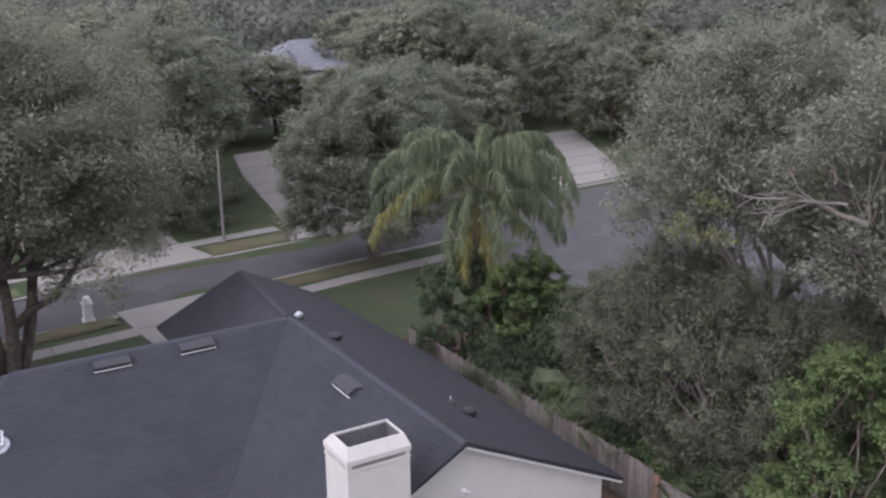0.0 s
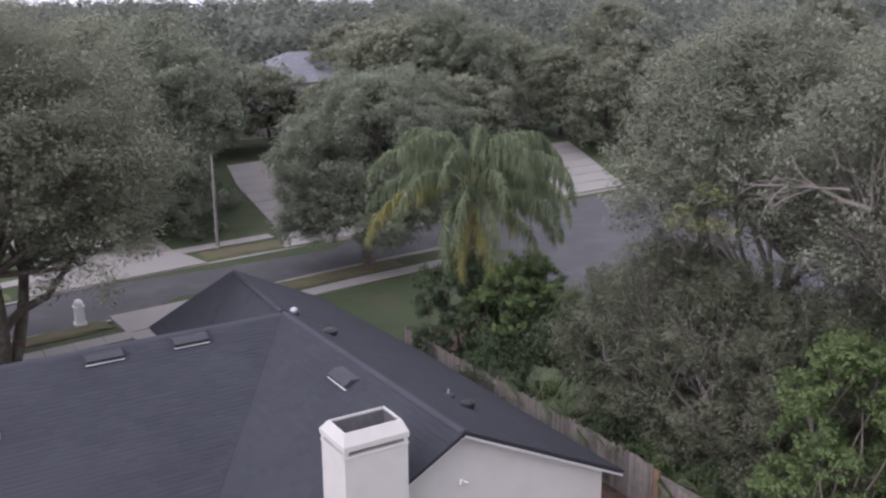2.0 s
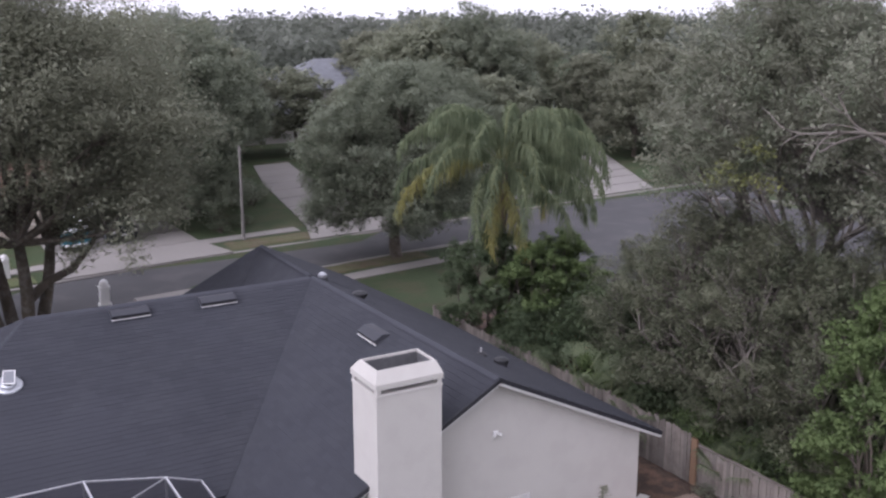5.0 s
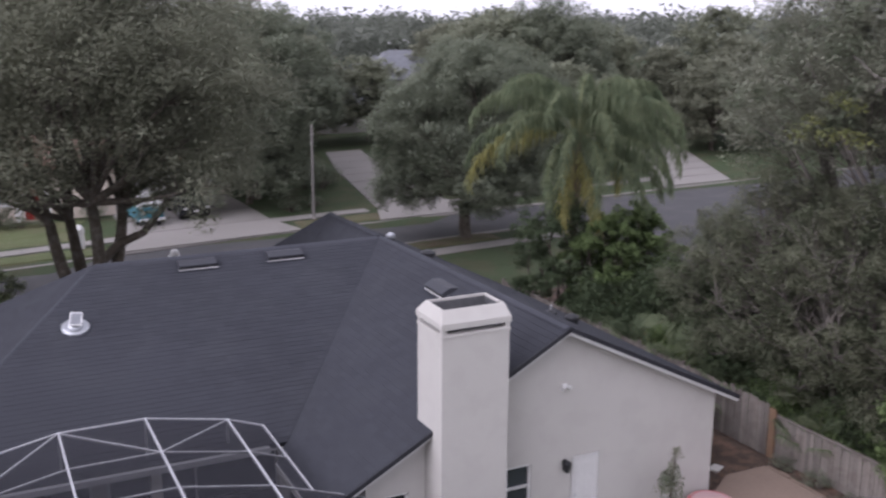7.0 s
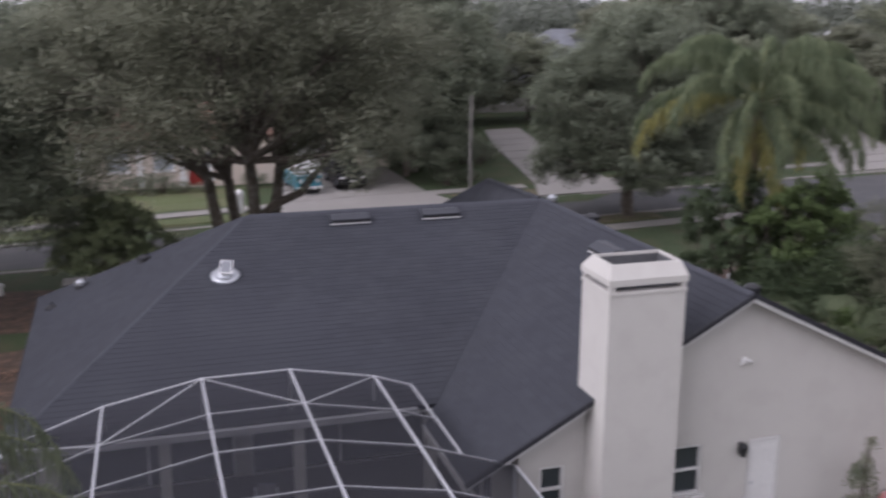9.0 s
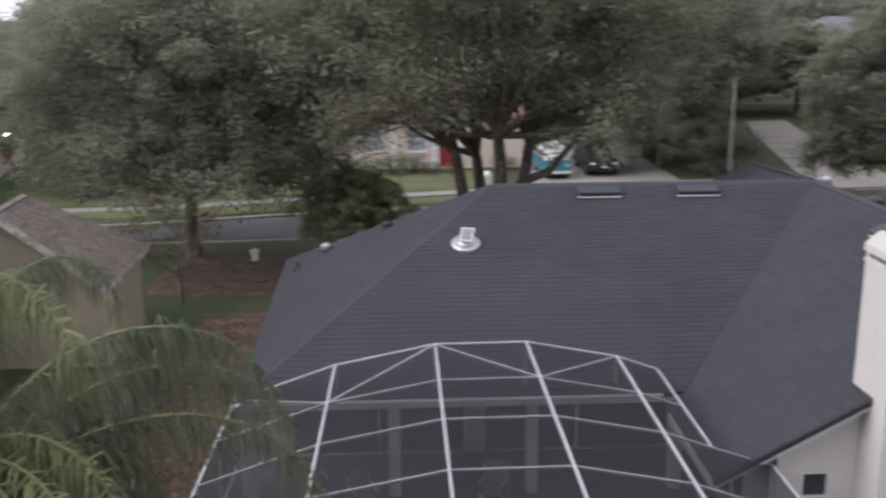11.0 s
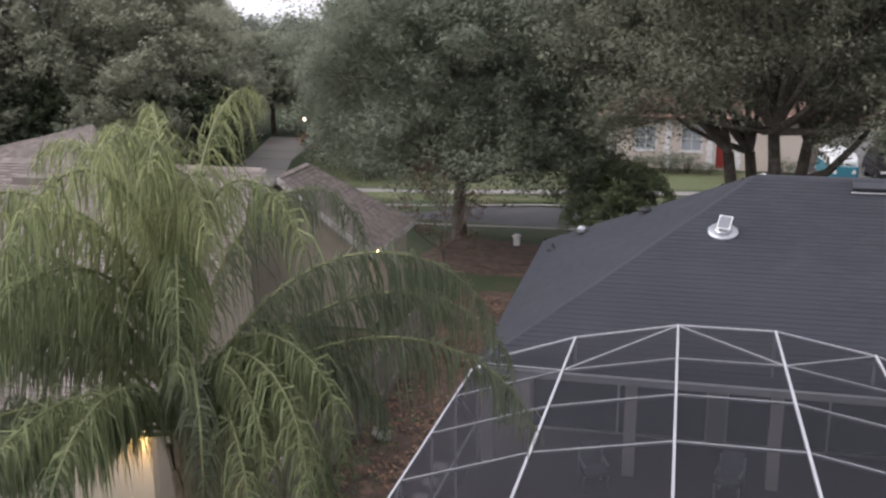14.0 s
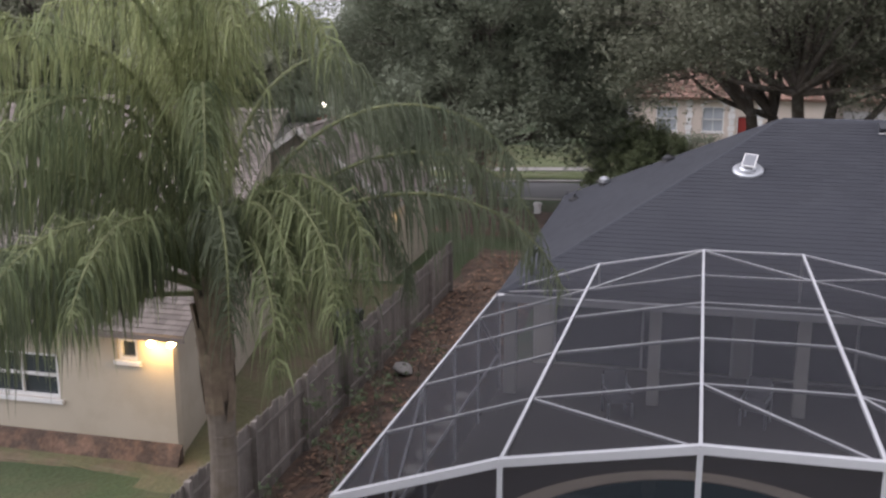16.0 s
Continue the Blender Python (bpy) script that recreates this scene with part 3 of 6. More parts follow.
ridge_line(house, (-2.85, 24.9, 2.5), (3.6, WR, WZ), RIDGECAP, single=True)
ridge_line(house, (-2.85, 36.7, 2.6), (3.6, WR, WZ), RIDGECAP, single=True)
for a, c in (((ER, 21.1, EZ - 0.06), (RX, 21.1, RZ - 0.06)), ((RX, 21.1, RZ - 0.06), (EL, 21.1, EZL - 0.06))):
    part("rake_board", Build().beam(Vector(a) + Vector((0, 0.03, -0.1)), Vector(c) + Vector((0, 0.03, -0.1)), 0.035, 0.09), TRIM, house, "white rake board")
    part("drip_edge", Build().beam(Vector(a) + Vector((0, -0.012, 0.0)), Vector(c) + Vector((0, -0.012, 0.0)), 0.05, 0.11), DRIP, house, "dark metal drip edge")
for a, c in (((ER + 0.01, 21.12, EZ - 0.1), (19.16, 33.6, 2.726)), ((EL - 0.01, 21.12, EZL - 0.1), (EL - 0.01, 24.3, EZL - 0.1))):
    part("fascia", Build().beam(a, c, 0.03, 0.17), TRIM, house, "white fascia board")
part("fascia", Build().beam((-2.87, 24.9, 2.4), (-2.87, 36.7, 2.48), 0.03, 0.17), DRIP, house, "dark fascia board")
part("gutter", Build().box(-2.85, EL, 24.74, 24.89, 2.34, 2.49), material("grey_gutter", (0.42, 0.42, 0.43), 0.6, 0.05, 10, 1, 0.05), house, "grey aluminium gutter along the eave")
part("soffit", Build().box(-2.8, 7.9, 24.95, 27.2, 2.3, 2.33), TRIM, house)
for x in (-2.6, 0.62, 3.72, 7.0):
    part("column", Build().box(x - 0.13, x + 0.13, 24.95, 25.21, 0.1, 2.3), STUCCO, house, "square cream lanai column")

# ---- chimney ----
chimney = thing("chimney", (10.32, 21.2, 0), "tall cream stucco chimney with an open square top", "chimney")
CX0, CX1, CY0, CY1 = -0.82, 0.93, -0.62, 0.72
sh = Build()
sh.box(CX0, CX1, CY0, 0.285, 0, 3.35)
for x0, x1, y0, y1 in ((CX0, CX1, CY0, -0.43), (CX0, CX1, 0.45, CY1), (CX0, -0.7, -0.43, 0.45), (0.83, CX1, -0.43, 0.45)):
    sh.box(x0, x1, y0, y1, 3.352, 6.38)
sm = bmesh.new()
sm.from_mesh(sh.mesh("raw_shaft", STUCCO))
bmesh.ops.remove_doubles(sm, verts=sm.verts, dist=0.004)
shaft = bpy.data.meshes.new("shaft")
sm.to_mesh(shaft)
sm.free()
shaft.materials.append(STUCCO)
part("shaft", shaft, None, chimney)
part("band", Build().box(CX0 - 0.02, CX1 + 0.02, CY0 - 0.02, CY1 + 0.02, 6.3, 6.36), STUCCO, chimney)
cap = Build()
o = [(CX0 - 0.03, CY0 - 0.03), (CX1 + 0.03, CY0 - 0.03), (CX1 + 0.03, CY1 + 0.03), (CX0 - 0.03, CY1 + 0.03)]
i_ = [(-0.73, -0.46), (0.86, -0.46), (0.86, 0.48), (-0.73, 0.48)]
c_ = [(-0.69, -0.42), (0.82, -0.42), (0.82, 0.44), (-0.69, 0.44)]
levels = [(o, 6.5), (o, 6.64), (i_, 6.92), (c_, 6.92), (c_, 6.86)]
for ring, z in levels:
    cap.v += [(x, y, z) for x, y in ring]
for r in range(len(levels) - 1):
    for k in range(4):
        cap.f.append((r * 4 + k, r * 4 + (k + 1) % 4, r * 4 + 4 + (k + 1) % 4, r * 4 + 4 + k))
part("cap", cap, STUCCO, chimney, "chamfered white cap over a dark slot")
flue = Build()
flue.v = [(x, y, z) for z in (6.859, 5.9) for x, y in c_]
flue.f = [(k, (k + 1) % 4, 4 + (k + 1) % 4, 4 + k) for k in range(4)] + [(4, 5, 6, 7)]
part("flue", flue, material("dark_flue_metal", (0.085, 0.085, 0.09), 0.5, 0.15, 6, 2, 0.1), chimney, "dark grey inside of the flue")
for x, y in ((CX0, CY0), (CX1 - 0.12, CY0), (CX0, CY1 - 0.12), (CX1 - 0.12, CY1 - 0.12)):
    part("cap_foot", Build().box(x, x + 0.12, y, y + 0.12, 6.381, 6.52), STUCCO, chimney)


# ---- on the roof ----
def slope_pose(x, y, z, tilt_x=0.0, turn=0.0):
    return pose(x, y, z, 0, 0, turn) @ pose(0, 0, 0, tilt_x, 0, 0)


HOOD = material("grey_vent_hood", (0.036, 0.037, 0.044), 0.6, 0.06, 20, 2, 0.1)


def roof_vent(m, label):
    """A long low off-ridge vent with a hood and a pale slot at its lower side."""
    root = thing("roof_vent", label=label, category="roof vent", group="roof vents")
    root.matrix_world = m
    b = Build()
    prof = [(-0.26, 0.01), (-0.26, 0.15), (0.05, 0.17), (0.3, 0.02)]
    for x in (-0.6, 0.6):
        b.v += [(x, y, z) for y, z in prof]
    b.f = [(0, 1, 2, 3), (7, 6, 5, 4), (0, 4, 5, 1), (1, 5, 6, 2), (2, 6, 7, 3), (3, 7, 4, 0)]
    part("hood", b, HOOD, root)
    part("slot", Build().box(-0.58, 0.58, -0.272, -0.261, 0.03, 0.1), BLACK, root)
    part("lip", Build().box(-0.62, 0.62, -0.3, -0.262, 0.008, 0.03), TRIM, root, "pale metal lip")
    part("flange", Build().box(-0.68, 0.68, -0.36, 0.4, 0.0, 0.008), SHINGLE, root)
    return root


TILT = math.degrees(math.atan(0.372))


def back_z(y):
    return 2.5 + 0.3718 * (y - 24.9)


for x in (6.65, 9.55):
    roof_vent(slope_pose(x, 32.85, back_z(32.85) + 0.02, TILT), "long dark roof vent just below the ridge")
roof_vent(slope_pose(12.6, 27.05, gable_z(12.6, 27.05) + 0.015, math.degrees(math.atan(0.5)), -90), "long dark roof vent beside the gable ridge")


POLE_GREY = material("pale_grey_pipe", (0.3, 0.3, 0.3), 0.6, 0.05, 10, 1, 0.05)


def vent_pipe(x, y, z, mat, h=0.3, r=0.06, hood=False, label="short plumbing vent pipe on the roof"):
    root = thing("vent_pipe", (x, y, z), label, "vent pipe", "roof vent pipes")
    part("flashing", Build().lathe([(0.2, -0.02), (0.19, 0.03), (r + 0.02, 0.1)], (0, 0, 0), 14), BLACK, root)
    part("pipe", Build().lathe([(r, -0.05), (r, h)], (0, 0, 0), 12), mat, root)
    if hood:
        part("cowl", Build().lathe([(r * 1.2, h - 0.05), (r * 2.2, h), (r * 2.2, h + 0.1), (r, h + 0.17), (0.01, h + 0.18)], (0, 0, 0), 14, ), mat, root)
    return root


vent_pipe(13.66, 33.44, gable_z(13.66, 33.44) - 0.02, METAL, 0.1, 0.075, True, "pale metal vent with a rounded cowl")
vent_pipe(14.06, 31.15, gable_z(14.06, 31.15), BLACK, 0.06, 0.12, True, "low black roof vent")
vent_pipe(15.5, 24.45, gable_z(15.5, 24.45), BLACK, 0.08, 0.1, True, "low black roof vent")
vent_pipe(15.42, 25.45, gable_z(15.42, 25.45), POLE_GREY, 0.24, 0.026, False, "thin pale plumbing vent pipe")
vent_pipe(0.5, 34.4, 4.17, BLACK, 0.04, 0.085, True, "low black roof vent")
vent_pipe(-1.45, 35.2, 3.27, METAL, 0.08, 0.08, True, "pale metal vent with a rounded cowl")
vent_pipe(-2.3, 34.6, 2.85, BLACK, 0.2, 0.035, False, "thin dark plumbing vent pipe")

CELL = material("solar_cells", (0.17, 0.175, 0.19), 0.6, 0.05, 20, 3, 0.0, spec=0.2)
fan = thing("solar_attic_fan", (2.62, 30.5, back_z(30.5)), "round white solar attic fan with a tilted panel", "attic fan")
fan.matrix_world = slope_pose(2.62, 30.5, back_z(30.5) + 0.02, TILT) @ Matrix.Scale(0.85, 4)
part("flange", Build().lathe([(0.46, -0.05), (0.47, 0.02), (0.42, 0.06), (0.35, 0.07)], (0, 0, 0), 28), METAL, fan, smooth=True)
part("dome", Build().lathe([(0.27, 0.065), (0.27, 0.1), (0.22, 0.14), (0.14, 0.155), (0.02, 0.16)], (0, 0, 0), 28), METAL, fan, smooth=True)
m = pose(0.03, 0.04, 0.31, 14, 0, -12)
panel = part("solar_panel", Build().box(-0.2, 0.2, -0.28, 0.28, -0.015, 0.015, m), WHITE, fan, "small white-framed solar panel")
part("cells", Build().box(-0.172, 0.172, -0.25, 0.25, 0.0155, 0.018, m), CELL, panel)
part("bracket", Build().beam((0, 0.05, 0.1), (0.02, 0.05, 0.29), 0.06, 0.06), METAL, fan)

# ---- wall lights ----
spot = thing("flood_light", (13.4, GY - 0.004, 4.22), "small white twin flood light under the gable", "flood light")
part("base", Build().box(-0.07, 0.07, -0.05, 0, -0.06, 0.06), WHITE, spot)
for s in (-1, 1):
    part("lamp_head", Build().tube([(s * 0.05, -0.05, 0), (s * 0.13, -0.15, -0.03)], [0.03, 0.05], 10), TRIM, spot)
lantern = thing("wall_lantern", (13.5, GY - 0.004, 2.02), "dark outdoor wall lantern beside the back door", "wall lantern")
part("backplate", Build().box(-0.06, 0.06, -0.03, 0, -0.15, 0.15), BLACK, lantern)
part("shade", Build().lathe([(0.06, -0.16), (0.11, 0.06), (0.12, 0.09), (0.02, 0.17)], (0, -0.13, 0), 8), BLACK, lantern)

# ---- pool cage ----
cage = thing("pool_cage", (0, 0, 0), "white aluminium screened pool enclosure attached to the house", "pool enclosure")
XS = [(-2.9, 2.42), (-0.66, 3.19), (1.55, 3.63), (3.58, 3.64), (5.62, 3.25), (6.55, 2.92), (7.75, 2.5)]
YS = [25.24, 23.13, 21.2, 19.15, 17.07, 14.85]


def node(i, j):
    flare = (25.24 - YS[j]) / 10.4 * (0.3, 0.27, 0.05, 0, 0, 0, 0)[i]
    return Vector((XS[i][0] - flare, YS[j], XS[i][1]))


for j in range(6):
    last = 5 if j < 2 else 6
    size = 0.11 if j == 5 else 0.045
    for i in range(last):
        low_ = Vector((0, 0, -0.012 if 0 < j < 5 else 0.0))
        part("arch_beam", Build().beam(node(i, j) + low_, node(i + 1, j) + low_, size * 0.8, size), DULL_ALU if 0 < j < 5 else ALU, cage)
for i in range(7):
    size = 0.075 if i in (1, 2, 3, 4) else 0.06
    j0, j1 = (2, 5) if i == 6 else (0, 2) if i == 5 else (0, 5)
    for j in range(j0, j1):
        part("purlin", Build().beam(node(i, j), node(i, j + 1), size * 0.6, size), ALU, cage)
for a, c in (((1, 1), (2, 0)), ((2, 0), (3, 1)), ((3, 1), (4, 0)), ((0, 0), (1, 1)), ((1, 4), (2, 5)), ((2, 4), (3, 5)), ((3, 4), (4, 5))):
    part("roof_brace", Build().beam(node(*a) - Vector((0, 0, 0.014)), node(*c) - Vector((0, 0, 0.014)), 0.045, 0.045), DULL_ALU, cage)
for i in range(1, 5):
    p = node(i, 0)
    part("riser", Build().beam(p, (p.x, p.y, 2.62), 0.05, 0.05), ALU, cage)
for i in range(7):
    p = node(i, 5)
    part("post", Build().beam(p, (p.x, p.y, 0.08), 0.07, 0.07), ALU, cage)
for j in range(0, 5):
    p = node(0, j)
    part("post", Build().beam(p, (p.x, p.y, 0.08), 0.07, 0.07), ALU, cage)
for j in (2, 3, 4):
    p = node(6, j)
    part("post", Build().beam(p, (p.x, p.y, 0.08), 0.07, 0.07), ALU, cage)
for z in (0.95,):
    part("chair_rail", Build().beam((-2.9, 25.2, z), (-3.2, 14.85, z), 0.05, 0.06), ALU, cage)
    part("chair_rail", Build().beam((-3.2, 14.85, z), (7.75, 14.85, z), 0.05, 0.06), ALU, cage)
    part("chair_rail", Build().beam((7.75, 14.85, z), (7.75, 21.2, z), 0.05, 0.06), ALU, cage)
part("wall_brace", Build().beam((-2.9, 25.2, 0.95), (-2.9, 23.13, 2.4), 0.045, 0.045), ALU, cage)
part("wall_brace", Build().beam((-3.13, 17.07, 2.4), (-3.2, 14.85, 0.95), 0.045, 0.045), ALU, cage)
part("wall_brace", Build().beam((-3.13, 17.07, 0.95), (-3.07, 19.15, 2.4), 0.045, 0.045), ALU, cage)
for j in range(5):
    for i in range(5 if j < 2 else 6):
        part("screen_panel", Build().face([node(i, j), node(i + 1, j), node(i + 1, j + 1), node(i, j + 1)]), SCREEN, cage)
    p, q = node(0, j), node(0, j + 1)
    part("screen_panel", Build().face([p, q, (q.x, q.y, 0.1), (p.x, p.y, 0.1)]), SCREEN, cage)
for i in range(6):
    p, q = node(i, 5), node(i + 1, 5)
    part("screen_panel", Build().face([p, q, (q.x, q.y, 0.1), (p.x, p.y, 0.1)]), SCREEN, cage)
# deck colour darkened: the shade inside the cage is put into it
structure("pool_deck", Build().box(-3.25, 7.9, 14.8, 27.2, -0.05, 0.075), material("pool_deck_coat", (0.08, 0.071, 0.066), 0.9, 0.06, 12, 0.6, 0.2), "concrete pool deck darkened for shade under the screens", "pool deck")
pool = thing("pool", (1.7, 18.4, 0.075), "oval pool with pale coping and dark teal water", "pool")
cop, wat = Build(), Build()
N = 48
ring = [(3.1 * math.cos(2 * math.pi * k / N) * (1 + 0.08 * math.cos(4 * math.pi * k / N)), 3.0 * math.sin(2 * math.pi * k / N)) for k in range(N)]
for s, z in ((1.0, -0.08), (1.0, 0.03), (1.12, 0.03), (1.12, 0.0)):
    cop.v += [(x * s, y * s, z) for x, y in ring]
for r in range(3):
    for k in range(N):
        cop.f.append((r * N + k, r * N + (k + 1) % N, r * N + N + (k + 1) % N, r * N + N + k))
part("coping", cop, material("tan_coping", (0.42, 0.36, 0.3), 0.8, 0.08, 14, 1.0, 0.2), pool, "tan coping stones")
wat.v = [(x, y, 0.008) for x, y in ring]
wat.f = [tuple(range(N))]
part("water", wat, WATER, pool, "dark teal water")


# ---- fences ----
def fence(name, p, q, label, board=0.145, height=1.75, posts=2.4, capped=False):
    p, q = Vector((*p, 0)), Vector((*q, 0))
    d = (q - p).normalized()
    s = Vector((-d.y, d.x, 0))
    root = thing(name, (p.x, p.y, 0), label, "fence")
    shapes = []
    for k in range(5):
        h = height + (k - 2) * 0.018
        shapes.append(Build().box(0, board - 0.012, -0.01, 0.01, 0.03, h - 0.04).box(0.02, board - 0.032, -0.0099, 0.0099, h - 0.0402, h).mesh("board", WOOD))
    n = int((q - p).length / board)
    ang = math.degrees(math.atan2(d.y, d.x))
    for i in range(n):
        c = d * (board * i)
        b = part("board", shapes[rng.randrange(5)], None, root)
        b.matrix_basis = pose(c.x, c.y, lie(p.x + c.x, p.y + c.y) + rng.uniform(-0.015, 0.015), 0, rng.uniform(-0.6, 0.6), ang)
    k = 0.0
    while k < (q - p).length:
        c = d * k + s * 0.07
        part("post", Build().box(c.x - 0.05, c.x + 0.05, c.y - 0.05, c.y + 0.05, -0.3, height + 0.05), WOOD, root)
        k += posts
    for z in (0.35, height - 0.3):
        part("rail", Build().beam(s * 0.03 + Vector((0, 0, z)), q - p + s * 0.03 + Vector((0, 0, z)), 0.04, 0.09), WOOD, root)
    if capped:
        part("cap_rail", Build().beam(Vector((0, 0, height + 0.035)), q - p + Vector((0, 0, height + 0.035)), 0.12, 0.035), WOOD, root)
    return root


tall_fence = fence("fence", (21.35, 39.0), (21.85, 22.85), "weathered grey-brown wooden board fence beside the house", posts=2.4)
part("new_board", Build().box(0.44, 0.5, -16.42, -16.16, 0.02, 1.66), NEW_WOOD, tall_fence, "fresh orange-brown board")
fence("fence", (21.9, 22.7), (22.3, 9.0), "low weathered wooden fence beside the patio", height=1.42, capped=True)
fence("fence", (-5.95, 33.0), (-6.15, 12.0), "weathered brown wooden board fence between two gardens", height=1.64)


# ---- plants ----
def leaves(b, centre, radius, n, size, r, flat=0.75, droop=0.0, narrow=0.5):
    """A clump of single leaves round a centre."""
    cx, cy, cz = centre
    for _ in range(n):
        a, t = r.uniform(0, 2 * math.pi), r.uniform(-1, 1)
        k = radius * (r.random() ** 0.45)
        w = math.sqrt(1 - t * t)
        x, y, z = cx + k * w * math.cos(a), cy + k * w * math.sin(a), cz + k * t * flat
        ax, el = r.uniform(0, 2 * math.pi), r.uniform(-0.9, 0.7) - droop
        s = size * r.uniform(0.6, 1.3)
        dx, dy, dz = math.cos(ax) * math.cos(el) * s, math.sin(ax) * math.cos(el) * s, math.sin(el) * s
        px, py, pz = -math.sin(ax) * s * narrow * 0.5, math.cos(ax) * s * narrow * 0.5, r.uniform(-0.35, 0.35) * s * narrow
        # each leaf shades partly with the round of its clump, as a tuft does
        ox, oy, oz = w * math.cos(a), w * math.sin(a), t
        nx, ny, nz = dy * pz - dz * py, dz * px - dx * pz, dx * py - dy * px
        q = math.sqrt(nx * nx + ny * ny + nz * nz) or 1.0
        turned = nx * ox + ny * oy + nz * (oz + 0.3) > 0
        q = (0.25 if turned else -0.25) / q
        nx, ny, nz = nx * q + 0.7 * ox, ny * q + 0.7 * oy, nz * q + 0.7 * oz + 0.3
        q = math.sqrt(nx * nx + ny * ny + nz * nz) or 1.0
        i = len(b.v)
        b.v += [(x + px, y + py, z + pz), (x + dx, y + dy, z + dz), (x - px, y - py, z - pz)]
        b.n += [(nx / q, ny / q, nz / q)] * 3
        b.f.append((i + 2, i + 1, i) if turned else (i, i + 1, i + 2))


def limb(b, p, q, r0, r1, r, bend=0.12, n=5, sides=7):
    p, q = Vector(p), Vector(q)
    L = (q - p).length
    pts, rad = [], []
    o = Vector((r.uniform(-1, 1), r.uniform(-1, 1), r.uniform(-0.4, 0.6))) * L * bend
    for k in range(n + 1):
        t = k / n
        pts.append(p.lerp(q, t) + o * math.sin(math.pi * t))
        rad.append(r0 + (r1 - r0) * t)
    b.tube(pts, rad, sides)
    return pts


def broad_tree(seed, height, spread, trunk_h, trunks=1, lobes=12, clumps=22, per=34, leaf=0.2, wood=None, foliage=None, low=0.35, bare=0.0, trunk_r=0.28, top_flat=1.0):
    """Meshes of a spreading tree: wood, and a crown of single leaves in clumps with gaps."""
    r = random.Random(seed)
    w, c = Build(), Build()
    starts = []
    for k in range(trunks):
        a = 2 * math.pi * k / trunks + r.uniform(-0.4, 0.4)
        lean = 0.0 if trunks == 1 else 0.1 * height
        foot = Vector((0.18 * (trunks > 1) * math.cos(a), 0.18 * (trunks > 1) * math.sin(a), -0.3))
        head = Vector((lean * math.cos(a), lean * math.sin(a), trunk_h * r.uniform(0.9, 1.25)))
        rr = trunk_r * (1.0 if trunks == 1 else 0.72)
        w.tube([foot - Vector((0, 0, 0.1)), foot + Vector((0, 0, 0.25))], [rr * 1.7, rr * 1.15], 10)
        pts = limb(w, foot, head, rr * 1.15, rr * 0.75, r, 0.05, 5, 10)
        starts.append(pts[-1])
    base = height * low
    for k in range(lobes):
        a = 2.4 * k + r.uniform(-0.4, 0.4)
        f = (k + 0.5) / lobes
        rad = spread * math.sqrt(max(0.05, 1 - (f * 1.02 - 0.12) ** 2 * 1.0)) * r.uniform(0.5, 0.78) * (1 if f < 0.85 else 0.45)
        z = base + (height - base) * f * r.uniform(0.88, 1.0) * top_flat
        centre = Vector((rad * math.cos(a), rad * math.sin(a), z))
        s = min(starts, key=lambda q: (q - centre).length)
        pts = limb(w, s, centre * 0.96 + Vector((0, 0, -0.2)), trunk_r * 0.42, min(0.035, 0.2 * trunk_r), r, 0.14, 6, 6)
        lobe_r = spread * r.uniform(0.3, 0.44)
        for _ in range(clumps):
            b_, t = r.uniform(0, 2 * math.pi), r.uniform(-0.75, 1)
            q = math.sqrt(1 - t * t)
            d = lobe_r * r.uniform(0.55, 1.05)
            p = centre + Vector((d * q * math.cos(b_), d * q * math.sin(b_), d * t * 0.72))
            if r.random() < bare:
                tw = pts[r.randrange(2, len(pts))]
                w.tube([tw, tw.lerp(p, 0.5) + Vector((0, 0, r.uniform(-0.2, 0.3))), p], [min(0.045, 0.28 * trunk_r), min(0.03, 0.18 * trunk_r), 0.004], 4, False)
                leaves(c, p, lobe_r * 0.3, per // 3, leaf, r)
                continue
            leaves(c, p, lobe_r * r.uniform(0.22, 0.38), per, leaf, r)
            if r.random() < 0.25:
                w.tube([pts[-2], p], [min(0.03, 0.2 * trunk_r), 0.006], 4, False)
    return w.mesh("trunk", wood or BARK, True), c.mesh("crown", foliage or OAK_LEAF)


def plant(name, meshes, at, label, category="tree", group="", turn=0.0, scale=1.0, parts=("trunk", "crown"), tall=1.0):
    root = thing(name, (at[0], at[1], at[2] if len(at) > 2 else lie(at[0], at[1])), label, category, group, turn=turn)
    root.scale = (scale, scale, scale * tall)
    for n, me in zip(parts, meshes):
        part(n, me, None, root, kind="stuff" if n in ("stem_cluster",) else "")
    return root


def shrub(seed, radius, height, clumps=26, per=40, leaf=0.14, foliage=None, narrow=0.5):
    r = random.Random(seed)
    w, c = Build(), Build()
    for k in range(7):
        a = r.uniform(0, 6.28)
        p = Vector((radius * 0.6 * math.cos(a), radius * 0.6 * math.sin(a), height * r.uniform(0.5, 0.85)))
        limb(w, (0.1 * math.cos(a), 0.1 * math.sin(a), -0.1), p, 0.05, 0.012, r, 0.15, 4, 5)
    for k in range(clumps):
        a, t = r.uniform(0, 6.28), r.uniform(-0.9, 1)
        q = math.sqrt(1 - t * t * 0.8)
        d = r.uniform(0.55, 0.95)
        p = (radius * d * q * math.cos(a), radius * d * q * math.sin(a), height * (0.5 + 0.44 * t * d) + 0.05)
        leaves(c, p, radius * r.uniform(0.28, 0.42), per, leaf, r, narrow=narrow)
    return w.mesh("stem_cluster", BARK, True), c.mesh("foliage", foliage or SHRUB_LEAF)


